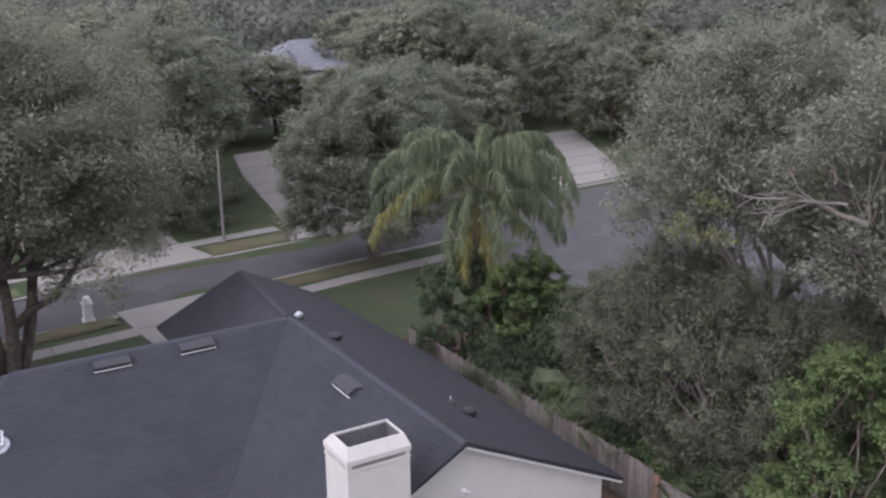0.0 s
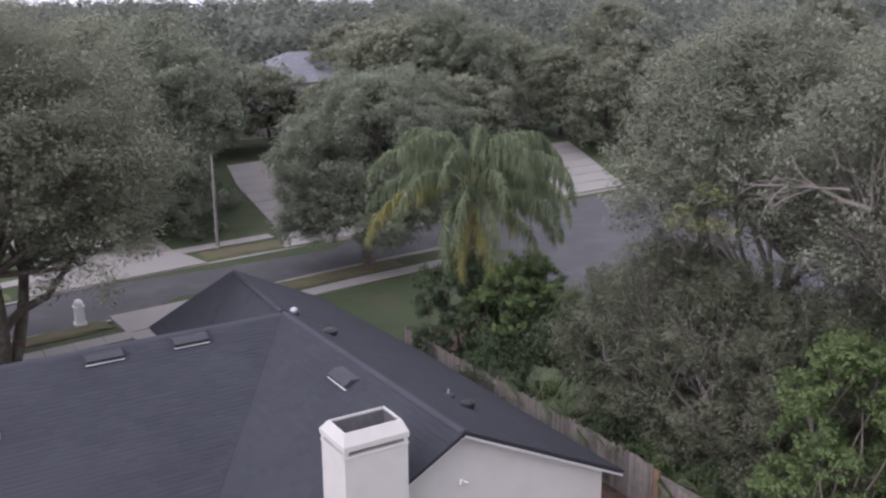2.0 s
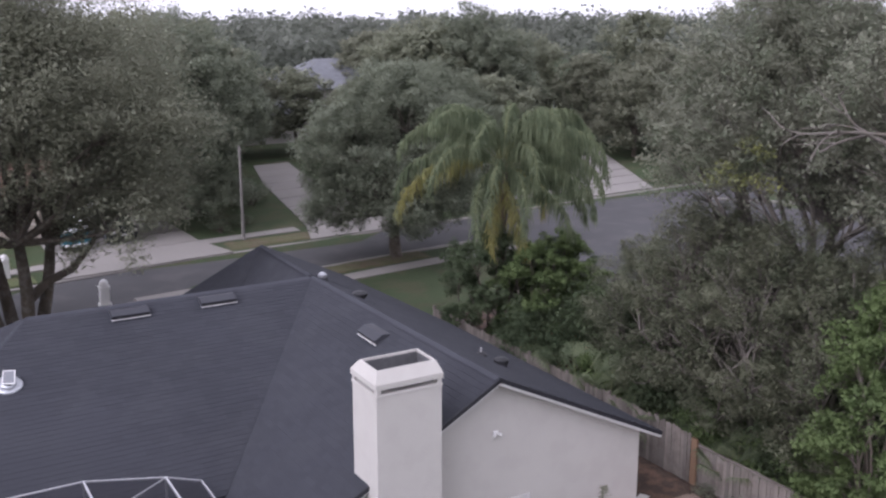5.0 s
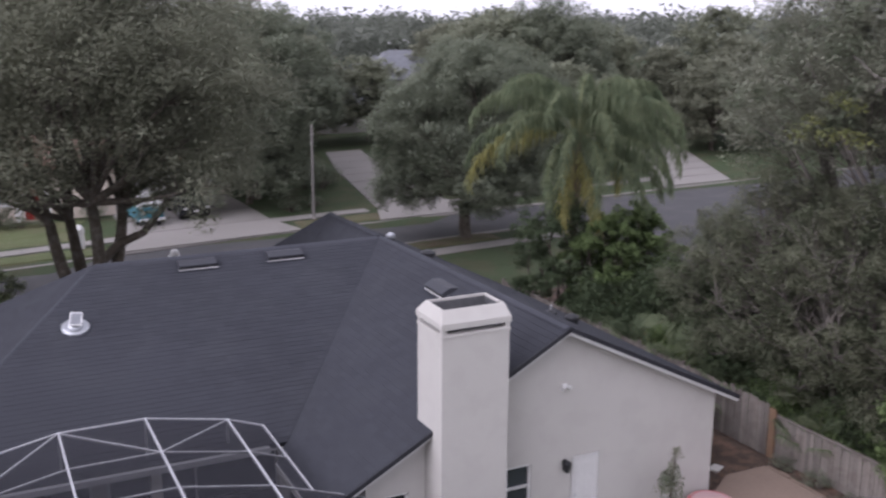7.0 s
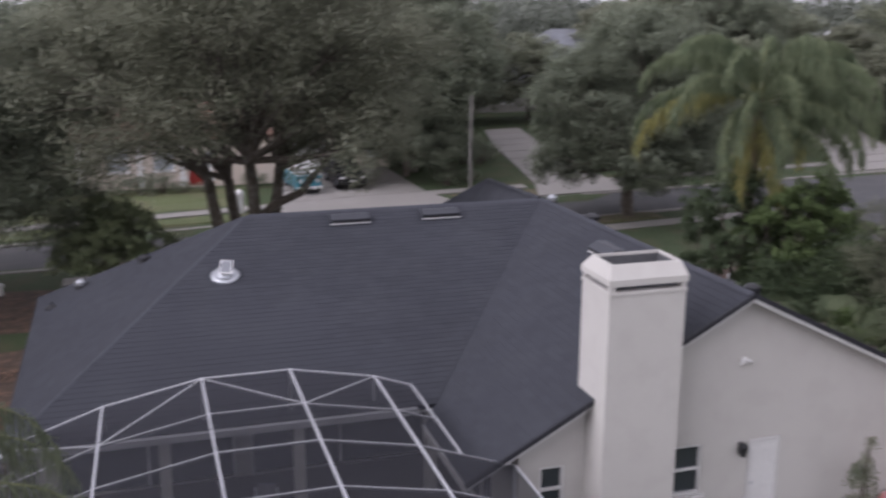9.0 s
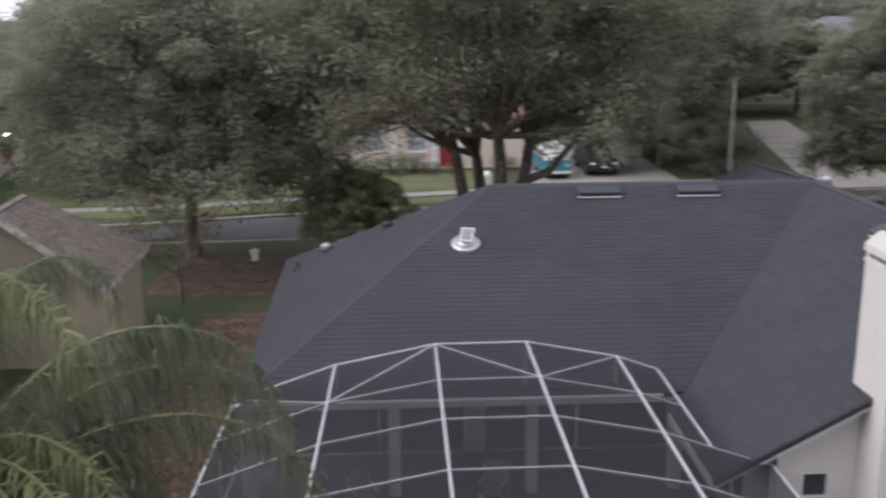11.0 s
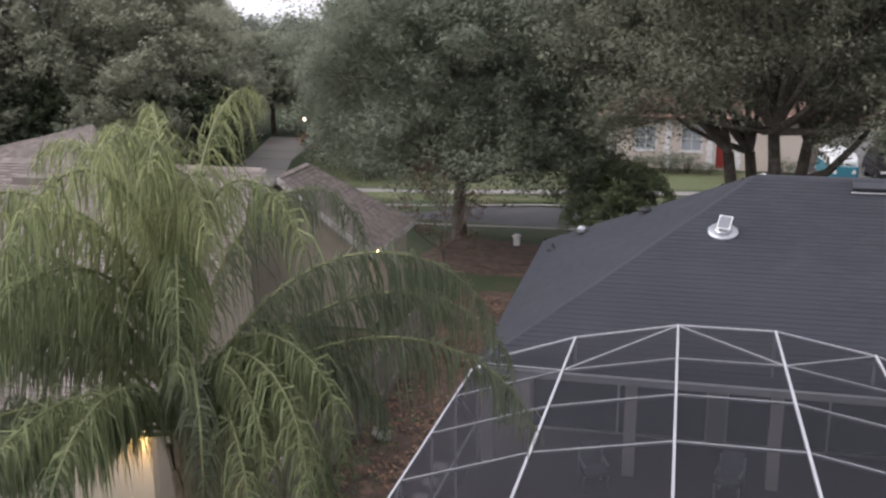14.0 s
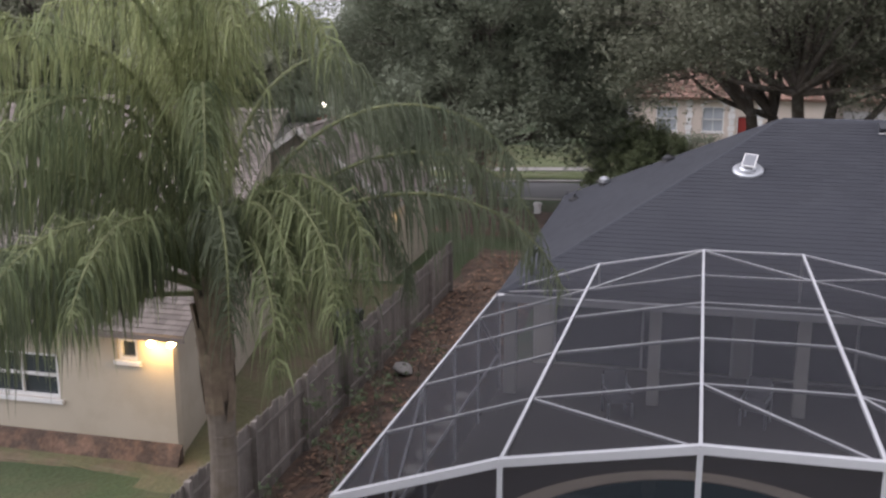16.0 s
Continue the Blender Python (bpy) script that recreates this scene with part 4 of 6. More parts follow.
def frond(leafb, ribb, base, azim, elev, length, r, leaflets=60, leaflet=0.62, bend=2.2, width=0.03, stalk=0.14, sway=0.5):
    """An arching feather frond: the rib bends over, its leaflets hang as a fringe."""
    n = 18
    step = length / n
    h = Vector((math.cos(azim), math.sin(azim), 0))
    side = Vector((-math.sin(azim), math.cos(azim), 0))
    p = Vector(base)
    pts = [p.copy()]
    swing = r.uniform(-sway, sway)
    for k in range(n):
        s = (k + 0.5) / n
        e = max(elev - bend * s ** 1.7, -1.45)
        p = p + (h * math.cos(e) + Vector((0, 0, math.sin(e))) + side * swing * s * 0.6).normalized() * step
        pts.append(p.copy())
    ribb.tube(pts, [0.036 * (1 - 0.92 * k / n) + 0.003 for k in range(n + 1)], 5, False)
    for k in range(leaflets):
        t = stalk + (1 - stalk) * (k + r.random()) / leaflets
        f = t * n
        i = min(int(f), n - 1)
        c = pts[i].lerp(pts[i + 1], f - i)
        d = (pts[i + 1] - pts[i]).normalized()
        up = side.cross(d)
        ln = leaflet * r.choice((0.6, 0.85, 1.0, 1.1, 1.25)) * min(1.0, 0.35 + 3.2 * (t - stalk)) * (1.0 - 0.55 * max(0.0, t - 0.55) / 0.45) * r.uniform(0.75, 1.2)
        for s in (-1, 1):
            out = (side * s * r.uniform(0.2, 1.0) + d * r.uniform(0.1, 1.0) + up * r.uniform(-0.6, 1.1)).normalized()
            drop = r.uniform(0.7, 1.25)
            m1 = c + out * ln * r.uniform(0.1, 0.3)
            m2 = m1 + (out * 0.42 + Vector((0, 0, -0.8 * drop))).normalized() * ln * 0.33
            tip = m2 + (out * 0.12 + Vector((r.uniform(-0.1, 0.1), r.uniform(-0.1, 0.1), -drop))).normalized() * ln * 0.5
            wv = (d * 0.8 + Vector((r.uniform(-0.5, 0.5), r.uniform(-0.5, 0.5), r.uniform(-0.2, 0.2)))).normalized() * width * r.uniform(0.7, 1.2)
            j = len(leafb.v)
            leafb.v += [tuple(c - wv * 0.4), tuple(c + wv * 0.4), tuple(m1 + wv * 0.55), tuple(m1 - wv * 0.55), tuple(m2 + wv * 0.5), tuple(m2 - wv * 0.5), tuple(tip)]
            leafb.f += [(j, j + 1, j + 2, j + 3), (j + 3, j + 2, j + 4, j + 5), (j + 5, j + 4, j + 6)]


def palm(name, at, height, label, seed, fronds, leaflets=60, leaflet=0.65, width=0.03, trunk_r=0.17, husk=26, foliage=None, sway=0.5, boots=2.8):
    """A feather palm; each frond: azimuth and rise in degrees, length, bend, tone (plain, yellowing, shaded, sunlit).
    """
    r = random.Random(seed)
    root = thing(name, (at[0], at[1], lie(at[0], at[1])), label, "palm tree")
    t = Build()
    pts = [Vector((0.03 * math.sin(k), 0.03 * math.cos(k * 1.3), -0.2 + (height + 0.2) * k / 14)) for k in range(15)]
    t.tube(pts, [trunk_r * (1.35 if k == 0 else 1.0 + 0.05 * (k % 2)) for k in range(15)], 14)
    for k in range(int(height / 0.22)):
        z = 0.2 + 0.22 * k
        if z < height - 0.7:
            t.lathe([(trunk_r * 1.0, z - 0.012), (trunk_r * 1.055, z), (trunk_r * 1.0, z + 0.02)], (0.03 * math.sin(14 * z / height), 0.03 * math.cos(14 * z / height * 1.3), 0), 12)
    part("trunk", t, PALM_BARK, root, smooth=False)
    for k in range(husk):
        f = k / husk
        a, z = 2.4 * k, height - boots + boots * f
        o_ = Vector((math.cos(a), math.sin(a), 0))
        s_ = Vector((-math.sin(a), math.cos(a), 0))
        hk = Build()
        w0, q = 0.13 - 0.05 * f, r.uniform(0.85, 1.1)
        rows = [(trunk_r * 0.9, z - 0.55, w0), (trunk_r * 1.12, z - 0.2, w0 * 0.9), (trunk_r * (1.15 + 0.25 * f) * q, z + 0.1, w0 * 0.75), (trunk_r * (1.25 + 0.4 * f) * q, z + 0.28 * q, w0 * 0.5)]
        for d_, zz, w_ in rows:
            hk.v += [tuple(o_ * d_ - s_ * w_ + Vector((0, 0, zz))), tuple(o_ * (d_ + 0.035) + Vector((0, 0, zz))), tuple(o_ * d_ + s_ * w_ + Vector((0, 0, zz))), tuple(o_ * (d_ - 0.03) + Vector((0, 0, zz)))]
        for m_ in range(3):
            for n_ in range(4):
                hk.f.append((m_ * 4 + n_, m_ * 4 + (n_ + 1) % 4, m_ * 4 + 4 + (n_ + 1) % 4, m_ * 4 + 4 + n_))
        part("husk", hk, HUSK, root, "brown fibrous frond base")
    for az, rise, length, bend, gold in fronds:
        az = math.radians(az)
        lf, rb = Build(), Build()
        base = Vector((trunk_r * 0.8 * math.cos(az), trunk_r * 0.8 * math.sin(az), height - 0.35 * (1 - rise / 90) + r.uniform(-0.15, 0.1)))
        frond(lf, rb, base, az, math.radians(rise), length, r, leaflets, leaflet, bend, width, sway=sway)
        fr = part("frond", rb, PALM_RIB, root, ("", "yellowing drooping frond", "frond darkened for shade", "upper frond lightened for sunlight")[gold])
        part("leaflet_fringe", lf, (foliage or PALM_LEAF, PALM_YELLOW, SHADED_PALM_LEAF, SUNLIT_PALM_LEAF)[gold], fr, kind="stuff")
    return root


palm("queen_palm", (-4.42, 14.2), 5.75, "tall green queen palm with long drooping fronds", 3,
     [(14, 64, 4.9, 2.35, 2), (24, 50, 5.0, 2.2, 2), (15, 38, 4.9, 1.9, 2), (10, 46, 3.2, 2.7, 2), (63, 84, 5.2, 3.0, 2),
      (-56, 88, 5.5, 2.2, 3), (-76, 89, 5.5, 1.9, 3), (-62, 89, 5.5, 2.0, 3), (-88, 89, 5.7, 2.4, 3), (-60, 84, 4.7, 2.9, 0), (-112, 87, 5.4, 2.6, 3), (130, 88, 5.4, 2.3, 3), (95, 89, 5.5, 2.0, 3), (-40, 88, 5.3, 2.4, 3),
      (118, 87, 5.5, 2.0, 3), (150, 87, 5.5, 2.4, 3), (136, 86, 5.5, 2.2, 3), (215, 80, 4.9, 3.0, 0), (240, 87, 5.5, 2.6, 3),
      (258, 82, 4.9, 3.0, 0), (236, 74, 4.5, 2.8, 0), (205, 66, 4.5, 2.6, 0), (180, 60, 4.7, 2.4, 2), (225, 58, 4.4, 2.5, 0), (160, 46, 4.5, 2.1, 2), (195, 42, 4.5, 2.0, 2),
      (225, 24, 4.5, 1.5, 0), (216, 14, 4.3, 1.4, 2), (204, 2, 4.4, 1.2, 2), (260, 32, 4.4, 1.35, 2), (276, 42, 4.2, 1.6, 0), (246, 30, 4.4, 1.4, 2), (268, 38, 4.5, 1.35, 0), (252, 26, 4.2, 1.3, 0), (210, 20, 4.2, 1.4, 2),
      (-38, 56, 4.1, 2.6, 0), (-50, 48, 3.9, 2.5, 0), (-28, 62, 4.0, 2.9, 0), (-45, 54, 3.9, 2.8, 0), (-34, 50, 3.5, 2.7, 0), (-58, 60, 3.7, 2.9, 2), (120, 40, 4.2, 2.0, 2)],
     leaflets=160, leaflet=0.9, width=0.0215, trunk_r=0.17, husk=26, sway=0.2, boots=1.5)
palm("queen_palm", (24.7, 38.6), 8.25, "queen palm with yellowing lower fronds in the front garden", 5,
     [(40, 78, 5.4, 2.8, 0), (190, 78, 5.4, 2.6, 0), (290, 76, 5.4, 2.7, 0), (120, 72, 5.4, 2.5, 0), (345, 66, 5.6, 2.5, 0), (230, 62, 5.8, 2.5, 0), (75, 60, 5.6, 2.4, 0), (160, 52, 6.0, 2.3, 0),
      (315, 48, 6.0, 2.4, 0), (15, 42, 6.2, 2.2, 0), (265, 44, 5.4, 2.5, 0), (200, 38, 6.2, 2.2, 0), (100, 34, 5.8, 2.0, 0), (340, 28, 6.2, 2.0, 0), (140, 22, 5.8, 1.9, 0), (50, 24, 5.8, 2.0, 0),
      (180, 16, 6.3, 1.75, 1), (215, 8, 5.4, 1.8, 0), (300, 14, 5.6, 2.0, 0), (226, -22, 4.8, 1.1, 1), (247, -28, 4.7, 1.0, 1), (330, -4, 5.2, 1.5, 0), (20, -6, 5.4, 1.5, 1), (280, 66, 5.2, 2.7, 0), (255, 10, 5.4, 1.9, 0), (235, 26, 5.8, 2.1, 0), (285, -6, 5.0, 1.5, 0), (310, 30, 5.8, 2.2, 0), (0, 14, 6.0, 1.8, 0), (355, 56, 5.8, 2.4, 0)],
     leaflets=190, leaflet=1.02, width=0.046, trunk_r=0.2, foliage=GREY_PALM_LEAF)

oak = broad_tree(11, 16.0, 9.2, 4.6, trunks=4, lobes=42, clumps=38, per=165, leaf=0.165, low=0.4, trunk_r=0.4)
big_oak = plant("oak_tree", oak, (5.0, 46.5), "large spreading oak with several leaning trunks in the front garden", turn=20)
side_limb, turn_back = Build(), pose(0, 0, 0, 0, 0, -20)
side_limb.tube([turn_back @ Vector(p) for p in ((0.2, 0.0, 2.6), (1.2, 0.0, 3.5), (2.3, 0.1, 3.9), (3.3, 0.3, 5.0), (4.2, 0.4, 6.2))], [0.24, 0.2, 0.17, 0.13, 0.06], 9)
part("limb", side_limb, BARK, big_oak, "low leaning side limb", smooth=True)
open_dark = broad_tree(22, 13.0, 8.2, 3.0, lobes=36, clumps=38, per=150, leaf=0.18, foliage=DARK_LEAF, low=0.3, trunk_r=0.35)
dark = broad_tree(12, 12.5, 8.0, 2.6, lobes=32, clumps=34, per=100, leaf=0.24, foliage=DARK_LEAF, low=0.14, trunk_r=0.35)
plant("oak_tree", open_dark, (-8.2, 48.8), "dense dark oak beside the street", turn=0, scale=0.98)
plant("oak_tree", dark, (39.5, 71.5), "dense dark round oak across the street", turn=140, scale=0.8)
drooping = broad_tree(24, 11.2, 6.0, 2.4, lobes=34, clumps=34, per=110, leaf=0.19, foliage=DARK_LEAF, low=0.22, trunk_r=0.36)
plant("street_tree", drooping, (28.1, 55.6), "dense dark street tree with drooping crown by the kerb")
tall = broad_tree(17, 13.0, 6.8, 4.0, lobes=26, clumps=30, per=80, leaf=0.26, foliage=DARK_LEAF, low=0.42, trunk_r=0.33)
plant("oak_tree", tall, (19.6, 72.5), "tall dark oak beside a driveway", turn=250)
plant("oak_tree", dark, (18.6, 71.0), "dense round tree beside a driveway", turn=80, scale=0.68)
plant("oak_tree", tall, (24.2, 82), "tall dark oak beside a driveway", turn=100, scale=0.8)
plant("oak_tree", tall, (51, 84), "tall dark oak beyond the turning circle", turn=30)
grey = broad_tree(13, 17.0, 5.7, 7.0, trunks=3, lobes=40, clumps=34, per=100, leaf=0.15, wood=PALE_BARK, foliage=GREY_LEAF, low=0.57, bare=0.13, trunk_r=0.3)
plant("live_oak", grey, (27.9, 24.6), "tall grey-green tree with pale twisting limbs behind the fence", turn=0, scale=0.92)
low_grey = broad_tree(19, 8.6, 3.7, 2.4, trunks=3, lobes=24, clumps=28, per=86, leaf=0.118, wood=PALE_BARK, foliage=OLIVE_LEAF, low=0.24, bare=0.26, trunk_r=0.2)
for x, y, t, s in ((24.4, 22.2, 40, 0.96), (24.9, 25.9, 250, 0.95), (25.7, 29.6, 310, 0.72), (24.3, 19.2, 90, 0.92), (28.6, 20.4, 200, 1.0), (29.2, 28.6, 130, 0.85)):
    plant("live_oak", low_grey, (x, y), "low grey-green tree with bare pale twigs behind the fence", turn=t, scale=s)
limbed = broad_tree(23, 16.8, 5.4, 6.0, trunks=2, lobes=30, clumps=32, per=95, leaf=0.15, wood=PALE_BARK, foliage=GREY_LEAF, low=0.56, bare=0.15, trunk_r=0.3)
lean = plant("live_oak", limbed, (27.7, 16.6), "tall grey-green tree with long bare pale limbs behind the fence")


def gnarled(root, p, d, length, rad, depth, r):
    """A bare twisting limb that forks into thinner ones."""
    pts, rads = [p.copy()], [rad]
    for k in range(6):
        d = (d + Vector((r.uniform(-1, 1), r.uniform(-1, 1), r.uniform(-0.8, 0.7))) * 0.32).normalized()
        pts.append(pts[-1] + d * length / 6)
        rads.append(rad * (1 - 0.5 * (k + 1) / 6))
    part("limb", Build().tube(pts, rads, 7), PALE_BARK, root, smooth=True)
    if depth:
        for k in range(3 if depth > 1 else 2):
            at = pts[(6, 4, 3)[k]]
            turn_ = Vector((r.uniform(-1, 1), r.uniform(-1, 1), r.uniform(-0.5, 0.9))).normalized()
            gnarled(root, at, (d * 0.75 + turn_ * 0.75).normalized(), length * r.uniform(0.6, 0.85), rad * 0.52, depth - 1, r)


bough = Build().tube([(-0.3, 0.0, 6.4), (-1.3, 0.0, 8.4), (-2.8, 0.2, 10.2), (-4.1, 0.4, 11.4)], [0.2, 0.17, 0.13, 0.1], 9)
part("limb", bough, PALE_BARK, lean, "long pale bare limb", smooth=True)
gnarled(lean, Vector((-4.1, 0.4, 11.4)), Vector((-0.45, 0.85, 0.6)).normalized(), 2.3, 0.09, 2, random.Random(8))
gnarled(lean, Vector((-4.4, 0.9, 11.9)), Vector((-0.64, 0.74, 0.02)).normalized(), 1.7, 0.05, 2, random.Random(12))
gnarled(lean, Vector((-4.5, 1.3, 12.4)), Vector((-0.15, 0.4, 0.9)).normalized(), 1.1, 0.035, 1, random.Random(15))
spray = random.Random(31)
for k in range(4):
    gnarled(lean, Vector((-5.6 + 0.25 * k, 4.2 + 0.3 * k, 5.4 + 0.35 * k)), Vector((-0.7, 0.2 * k - 0.3, 0.35)).normalized(), 1.3, 0.025, 2, spray)
sunny = Build()
for k in range(7):
    leaves(sunny, (-5.1 + spray.uniform(-0.7, 0.7), 5.6 + spray.uniform(-0.6, 0.6), 10.5 + spray.uniform(-0.7, 0.6)), 0.42, 70, 0.15, spray)
part("yellowing_foliage", sunny, leafy("yellow_green_leaves", (0.24, 0.25, 0.1), (0.18, 0.2, 0.09)), lean, "yellow-green leaves among the grey ones", kind="stuff")
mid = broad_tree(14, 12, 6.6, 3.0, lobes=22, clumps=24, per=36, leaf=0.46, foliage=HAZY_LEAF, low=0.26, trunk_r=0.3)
mid2 = broad_tree(16, 12, 6.4, 2.6, lobes=22, clumps=24, per=36, leaf=0.46, foliage=OAK_LEAF, low=0.16, trunk_r=0.3)
spots = [(-2, 92, 1.2), (10, 96, 1.3), (20, 90, 1.3), (-16, 92, 1.1), (-42, 84, 1.1), (-39, 63, 1.05), (-32, 64.5, 1.05), (-31, 60.0, 0.62), (-46, 60, 1.1), (-52, 50, 1.1), (-56, 70, 1.2), (46.5, 86, 1.0), (50, 92, 1.05),
         (30.5, 96.5, 0.98), (38, 97, 0.85), (64, 96, 1.0), (74, 84, 0.78), (78, 68, 0.85), (72, 56, 1.0), (76, 40, 1.05), (66, 26, 1.0), (52, 26, 1.0), (18, 112, 1.15), (22.0, 86, 0.85), (41, 88, 0.7), (0, 115, 1.15), (34, 120, 1.1), (-24, 110, 1.2),
         (54, 112, 1.1), (70, 118, 1.1), (90, 105, 1.1), (92, 74, 1.1), (96, 50, 1.1), (-48, 100, 1.2), (68, 88, 0.78), (76, 78, 0.76), (59, 88, 0.8), (66, 78, 0.7), (49, 80, 0.55), (46, 73, 0.75), (-30, 80, 0.7), (-22, 84, 0.72), (-26, 88, 0.7), (-35, 76, 0.8), (-18, 68, 0.8), (-31.5, 71, 0.7)]
# western copies of the crown take the lightened leaf colour
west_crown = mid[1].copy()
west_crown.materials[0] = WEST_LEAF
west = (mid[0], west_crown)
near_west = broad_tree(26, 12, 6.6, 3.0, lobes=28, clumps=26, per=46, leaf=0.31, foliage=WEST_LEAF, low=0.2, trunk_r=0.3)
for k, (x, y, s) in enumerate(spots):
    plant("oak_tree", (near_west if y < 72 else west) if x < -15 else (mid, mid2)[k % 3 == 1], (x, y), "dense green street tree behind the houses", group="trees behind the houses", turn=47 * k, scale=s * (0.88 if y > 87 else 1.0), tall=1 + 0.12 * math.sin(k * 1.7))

# far woods
woods = Build()
r = random.Random(21)
for k in range(1150):
    a = r.uniform(-1.15, 1.2)
    d = 118 + 262 * r.random() ** 0.85
    x, y = d * math.sin(a), d * math.cos(a)
    h = min(12.2, 20.2 - 0.034 * d) - 4.4 - 3.0 * r.random() ** 1.5
    if -0.43 < a < -0.31:
        h -= 3.4
    elif a > 0.02:
        h += 1.6
    for m_ in range(4):
        o_ = r.uniform(0, 6.28)
        leaves(woods, (x + 3.2 * math.cos(o_), y + 3.2 * math.sin(o_), h + r.uniform(-2.0, 1.0)), r.uniform(2.6, 4.2), 50, 1.02, r, flat=0.85, narrow=0.7)
tagged(part("far_woods", woods, FAR_LEAF), "distant dense green tree canopy to the horizon", "woods", kind="stuff")

# shrubs
broad_leaf = shrub(31, 1.7, 2.6, 44, 150, 0.13, BRIGHT_LEAF, 0.6)
dark_shrub = shrub(32, 1.7, 2.6, 44, 150, 0.12, SHRUB_LEAF, 0.5)
hedge = shrub(33, 1.0, 1.1, 24, 46, 0.1, DARK_LEAF, 0.6)
bright_tall = broad_tree(35, 4.9, 2.1, 0.8, trunks=3, lobes=16, clumps=18, per=62, leaf=0.15, foliage=BRIGHT_LEAF, low=0.1, trunk_r=0.09)
dark_tall = broad_tree(36, 4.9, 2.3, 0.8, trunks=3, lobes=15, clumps=17, per=58, leaf=0.16, foliage=SHRUB_LEAF, low=0.1, trunk_r=0.09)
SHRUBS = [(dark_tall, 23.2, 37.0, 1.15, 0), (dark_tall, 26.0, 31.0, 0.85, 70), (dark_tall, 29.2, 31.0, 0.95, 160), (bright_tall, 26.3, 36.0, 1.12, 40), (bright_tall, 24.4, 35.4, 1.05, 200), (dark_tall, 27.3, 37.2, 0.95, 80), (dark_shrub, 23.6, 33.6, 1.2, 120), (dark_shrub, 25.5, 32.0, 1.5, 30),
          (dark_shrub, 28.5, 32.5, 1.4, 200), (dark_shrub, 25.5, 28.5, 1.4, 250), (broad_leaf, 23.2, 29.2, 0.8, 10), (dark_shrub, 24.5, 25.5, 1.3, 300), (broad_leaf, 23.4, 22.6, 0.8, 60),
          (dark_shrub, 27.5, 22.5, 1.5, 90), (broad_leaf, 23.7, 20.5, 0.85, 25), (broad_leaf, 23.7, 18.6, 0.8, 95), (broad_leaf, 23.9, 23.6, 0.9, 175),
          (broad_leaf, 22.6, 25.5, 0.5, 20), (dark_shrub, 22.5, 33.2, 0.95, 15), (dark_shrub, 23.6, 23.2, 0.8, 45), (dark_shrub, 23.9, 20.6, 0.9, 145), (dark_shrub, 33.0, 36.5, 1.0, 20), (dark_tall, 24.9, 21.0, 0.95, 300), (dark_tall, 25.0, 18.6, 0.9, 60)]
bright_tree = broad_tree(37, 8.4, 2.5, 1.6, trunks=2, lobes=22, clumps=22, per=85, leaf=0.13, foliage=BRIGHT_LEAF, low=0.16, trunk_r=0.12)
dome = broad_tree(39, 4.1, 2.5, 1.3, trunks=3, lobes=24, clumps=22, per=75, leaf=0.13, foliage=leafy("mid_green_leaves", (0.25, 0.285, 0.165), (0.205, 0.235, 0.135)), low=0.3, trunk_r=0.07)
plant("small_tree", dome, (-0.7, 45.2), "small spreading mid-green tree in the front lawn")
plant("small_tree", bright_tree, (22.75, 16.4), "bright green broad-leaved tree beside the low fence")
plant("small_tree", bright_tree, (25.2, 14.6), "bright green broad-leaved tree beside the low fence", turn=120, scale=0.92)
SHRUBS += [(dark_tall, x, y, q, 53 * k) for k, (x, y, q) in enumerate(((-27.6, 61, 1.1), (-30.4, 60, 1.2), (-33.5, 61, 1.1), (-36.5, 59.5, 1.2), (-40, 58, 1.2), (-44, 56.5, 1.2), (-29, 66, 1.2), (-34, 66, 1.2), (-16.5, 64, 0.8)))]
for me, x, y, s, t in SHRUBS:
    plant("shrub", me, (x, y), "bright broad-leaved green shrub" if me in (broad_leaf, bright_tall) else "dense dark green shrub", "shrub", "garden shrubs", t, s, ("stem_cluster", "foliage"))
for x, y, s in ((-2.6, 69.4, 0.9), (-0.6, 69.5, 1.0), (0.8, 69.4, 1.25), (2.0, 69.5, 1.2), (3.3, 69.3, 0.7), (4.6, 69.2, 0.6), (8.0, 70.2, 0.9), (24.5, 78, 1.3), (26, 79, 1.2), (20.6, 67.5, 0.9), (22.5, 68.5, 0.8), (25.2, 74.4, 1.3), (24.0, 74.8, 1.2), (26.2, 76.0, 1.2)):
    plant("shrub", hedge, (x, y), "low clipped hedge shrub across the street", "shrub", "hedge shrubs", 37 * x, s, ("stem_cluster", "foliage"))
twig = broad_tree(15, 4.2, 2.4, 1.2, lobes=8, clumps=14, per=20, leaf=0.13, foliage=RED_LEAF, low=0.3, bare=0.5, trunk_r=0.07)
plant("small_tree", twig, (-7.2, 40.5), "small bare reddish ornamental tree", scale=1.0)
croton = shrub(34, 0.8, 1.3, 16, 40, 0.16, leafy("orange_red_leaves", (0.3, 0.09, 0.05), (0.16, 0.1, 0.05)), 0.5)
plant("shrub", croton, (24.2, 34.6), "orange-red croton shrub under the palm", "shrub", "", 0, 1.3, ("stem_cluster", "foliage"))
plant("shrub", croton, (25.8, 33.9), "orange-red croton shrub under the palm", "shrub", "", 80, 1.0, ("stem_cluster", "foliage"))


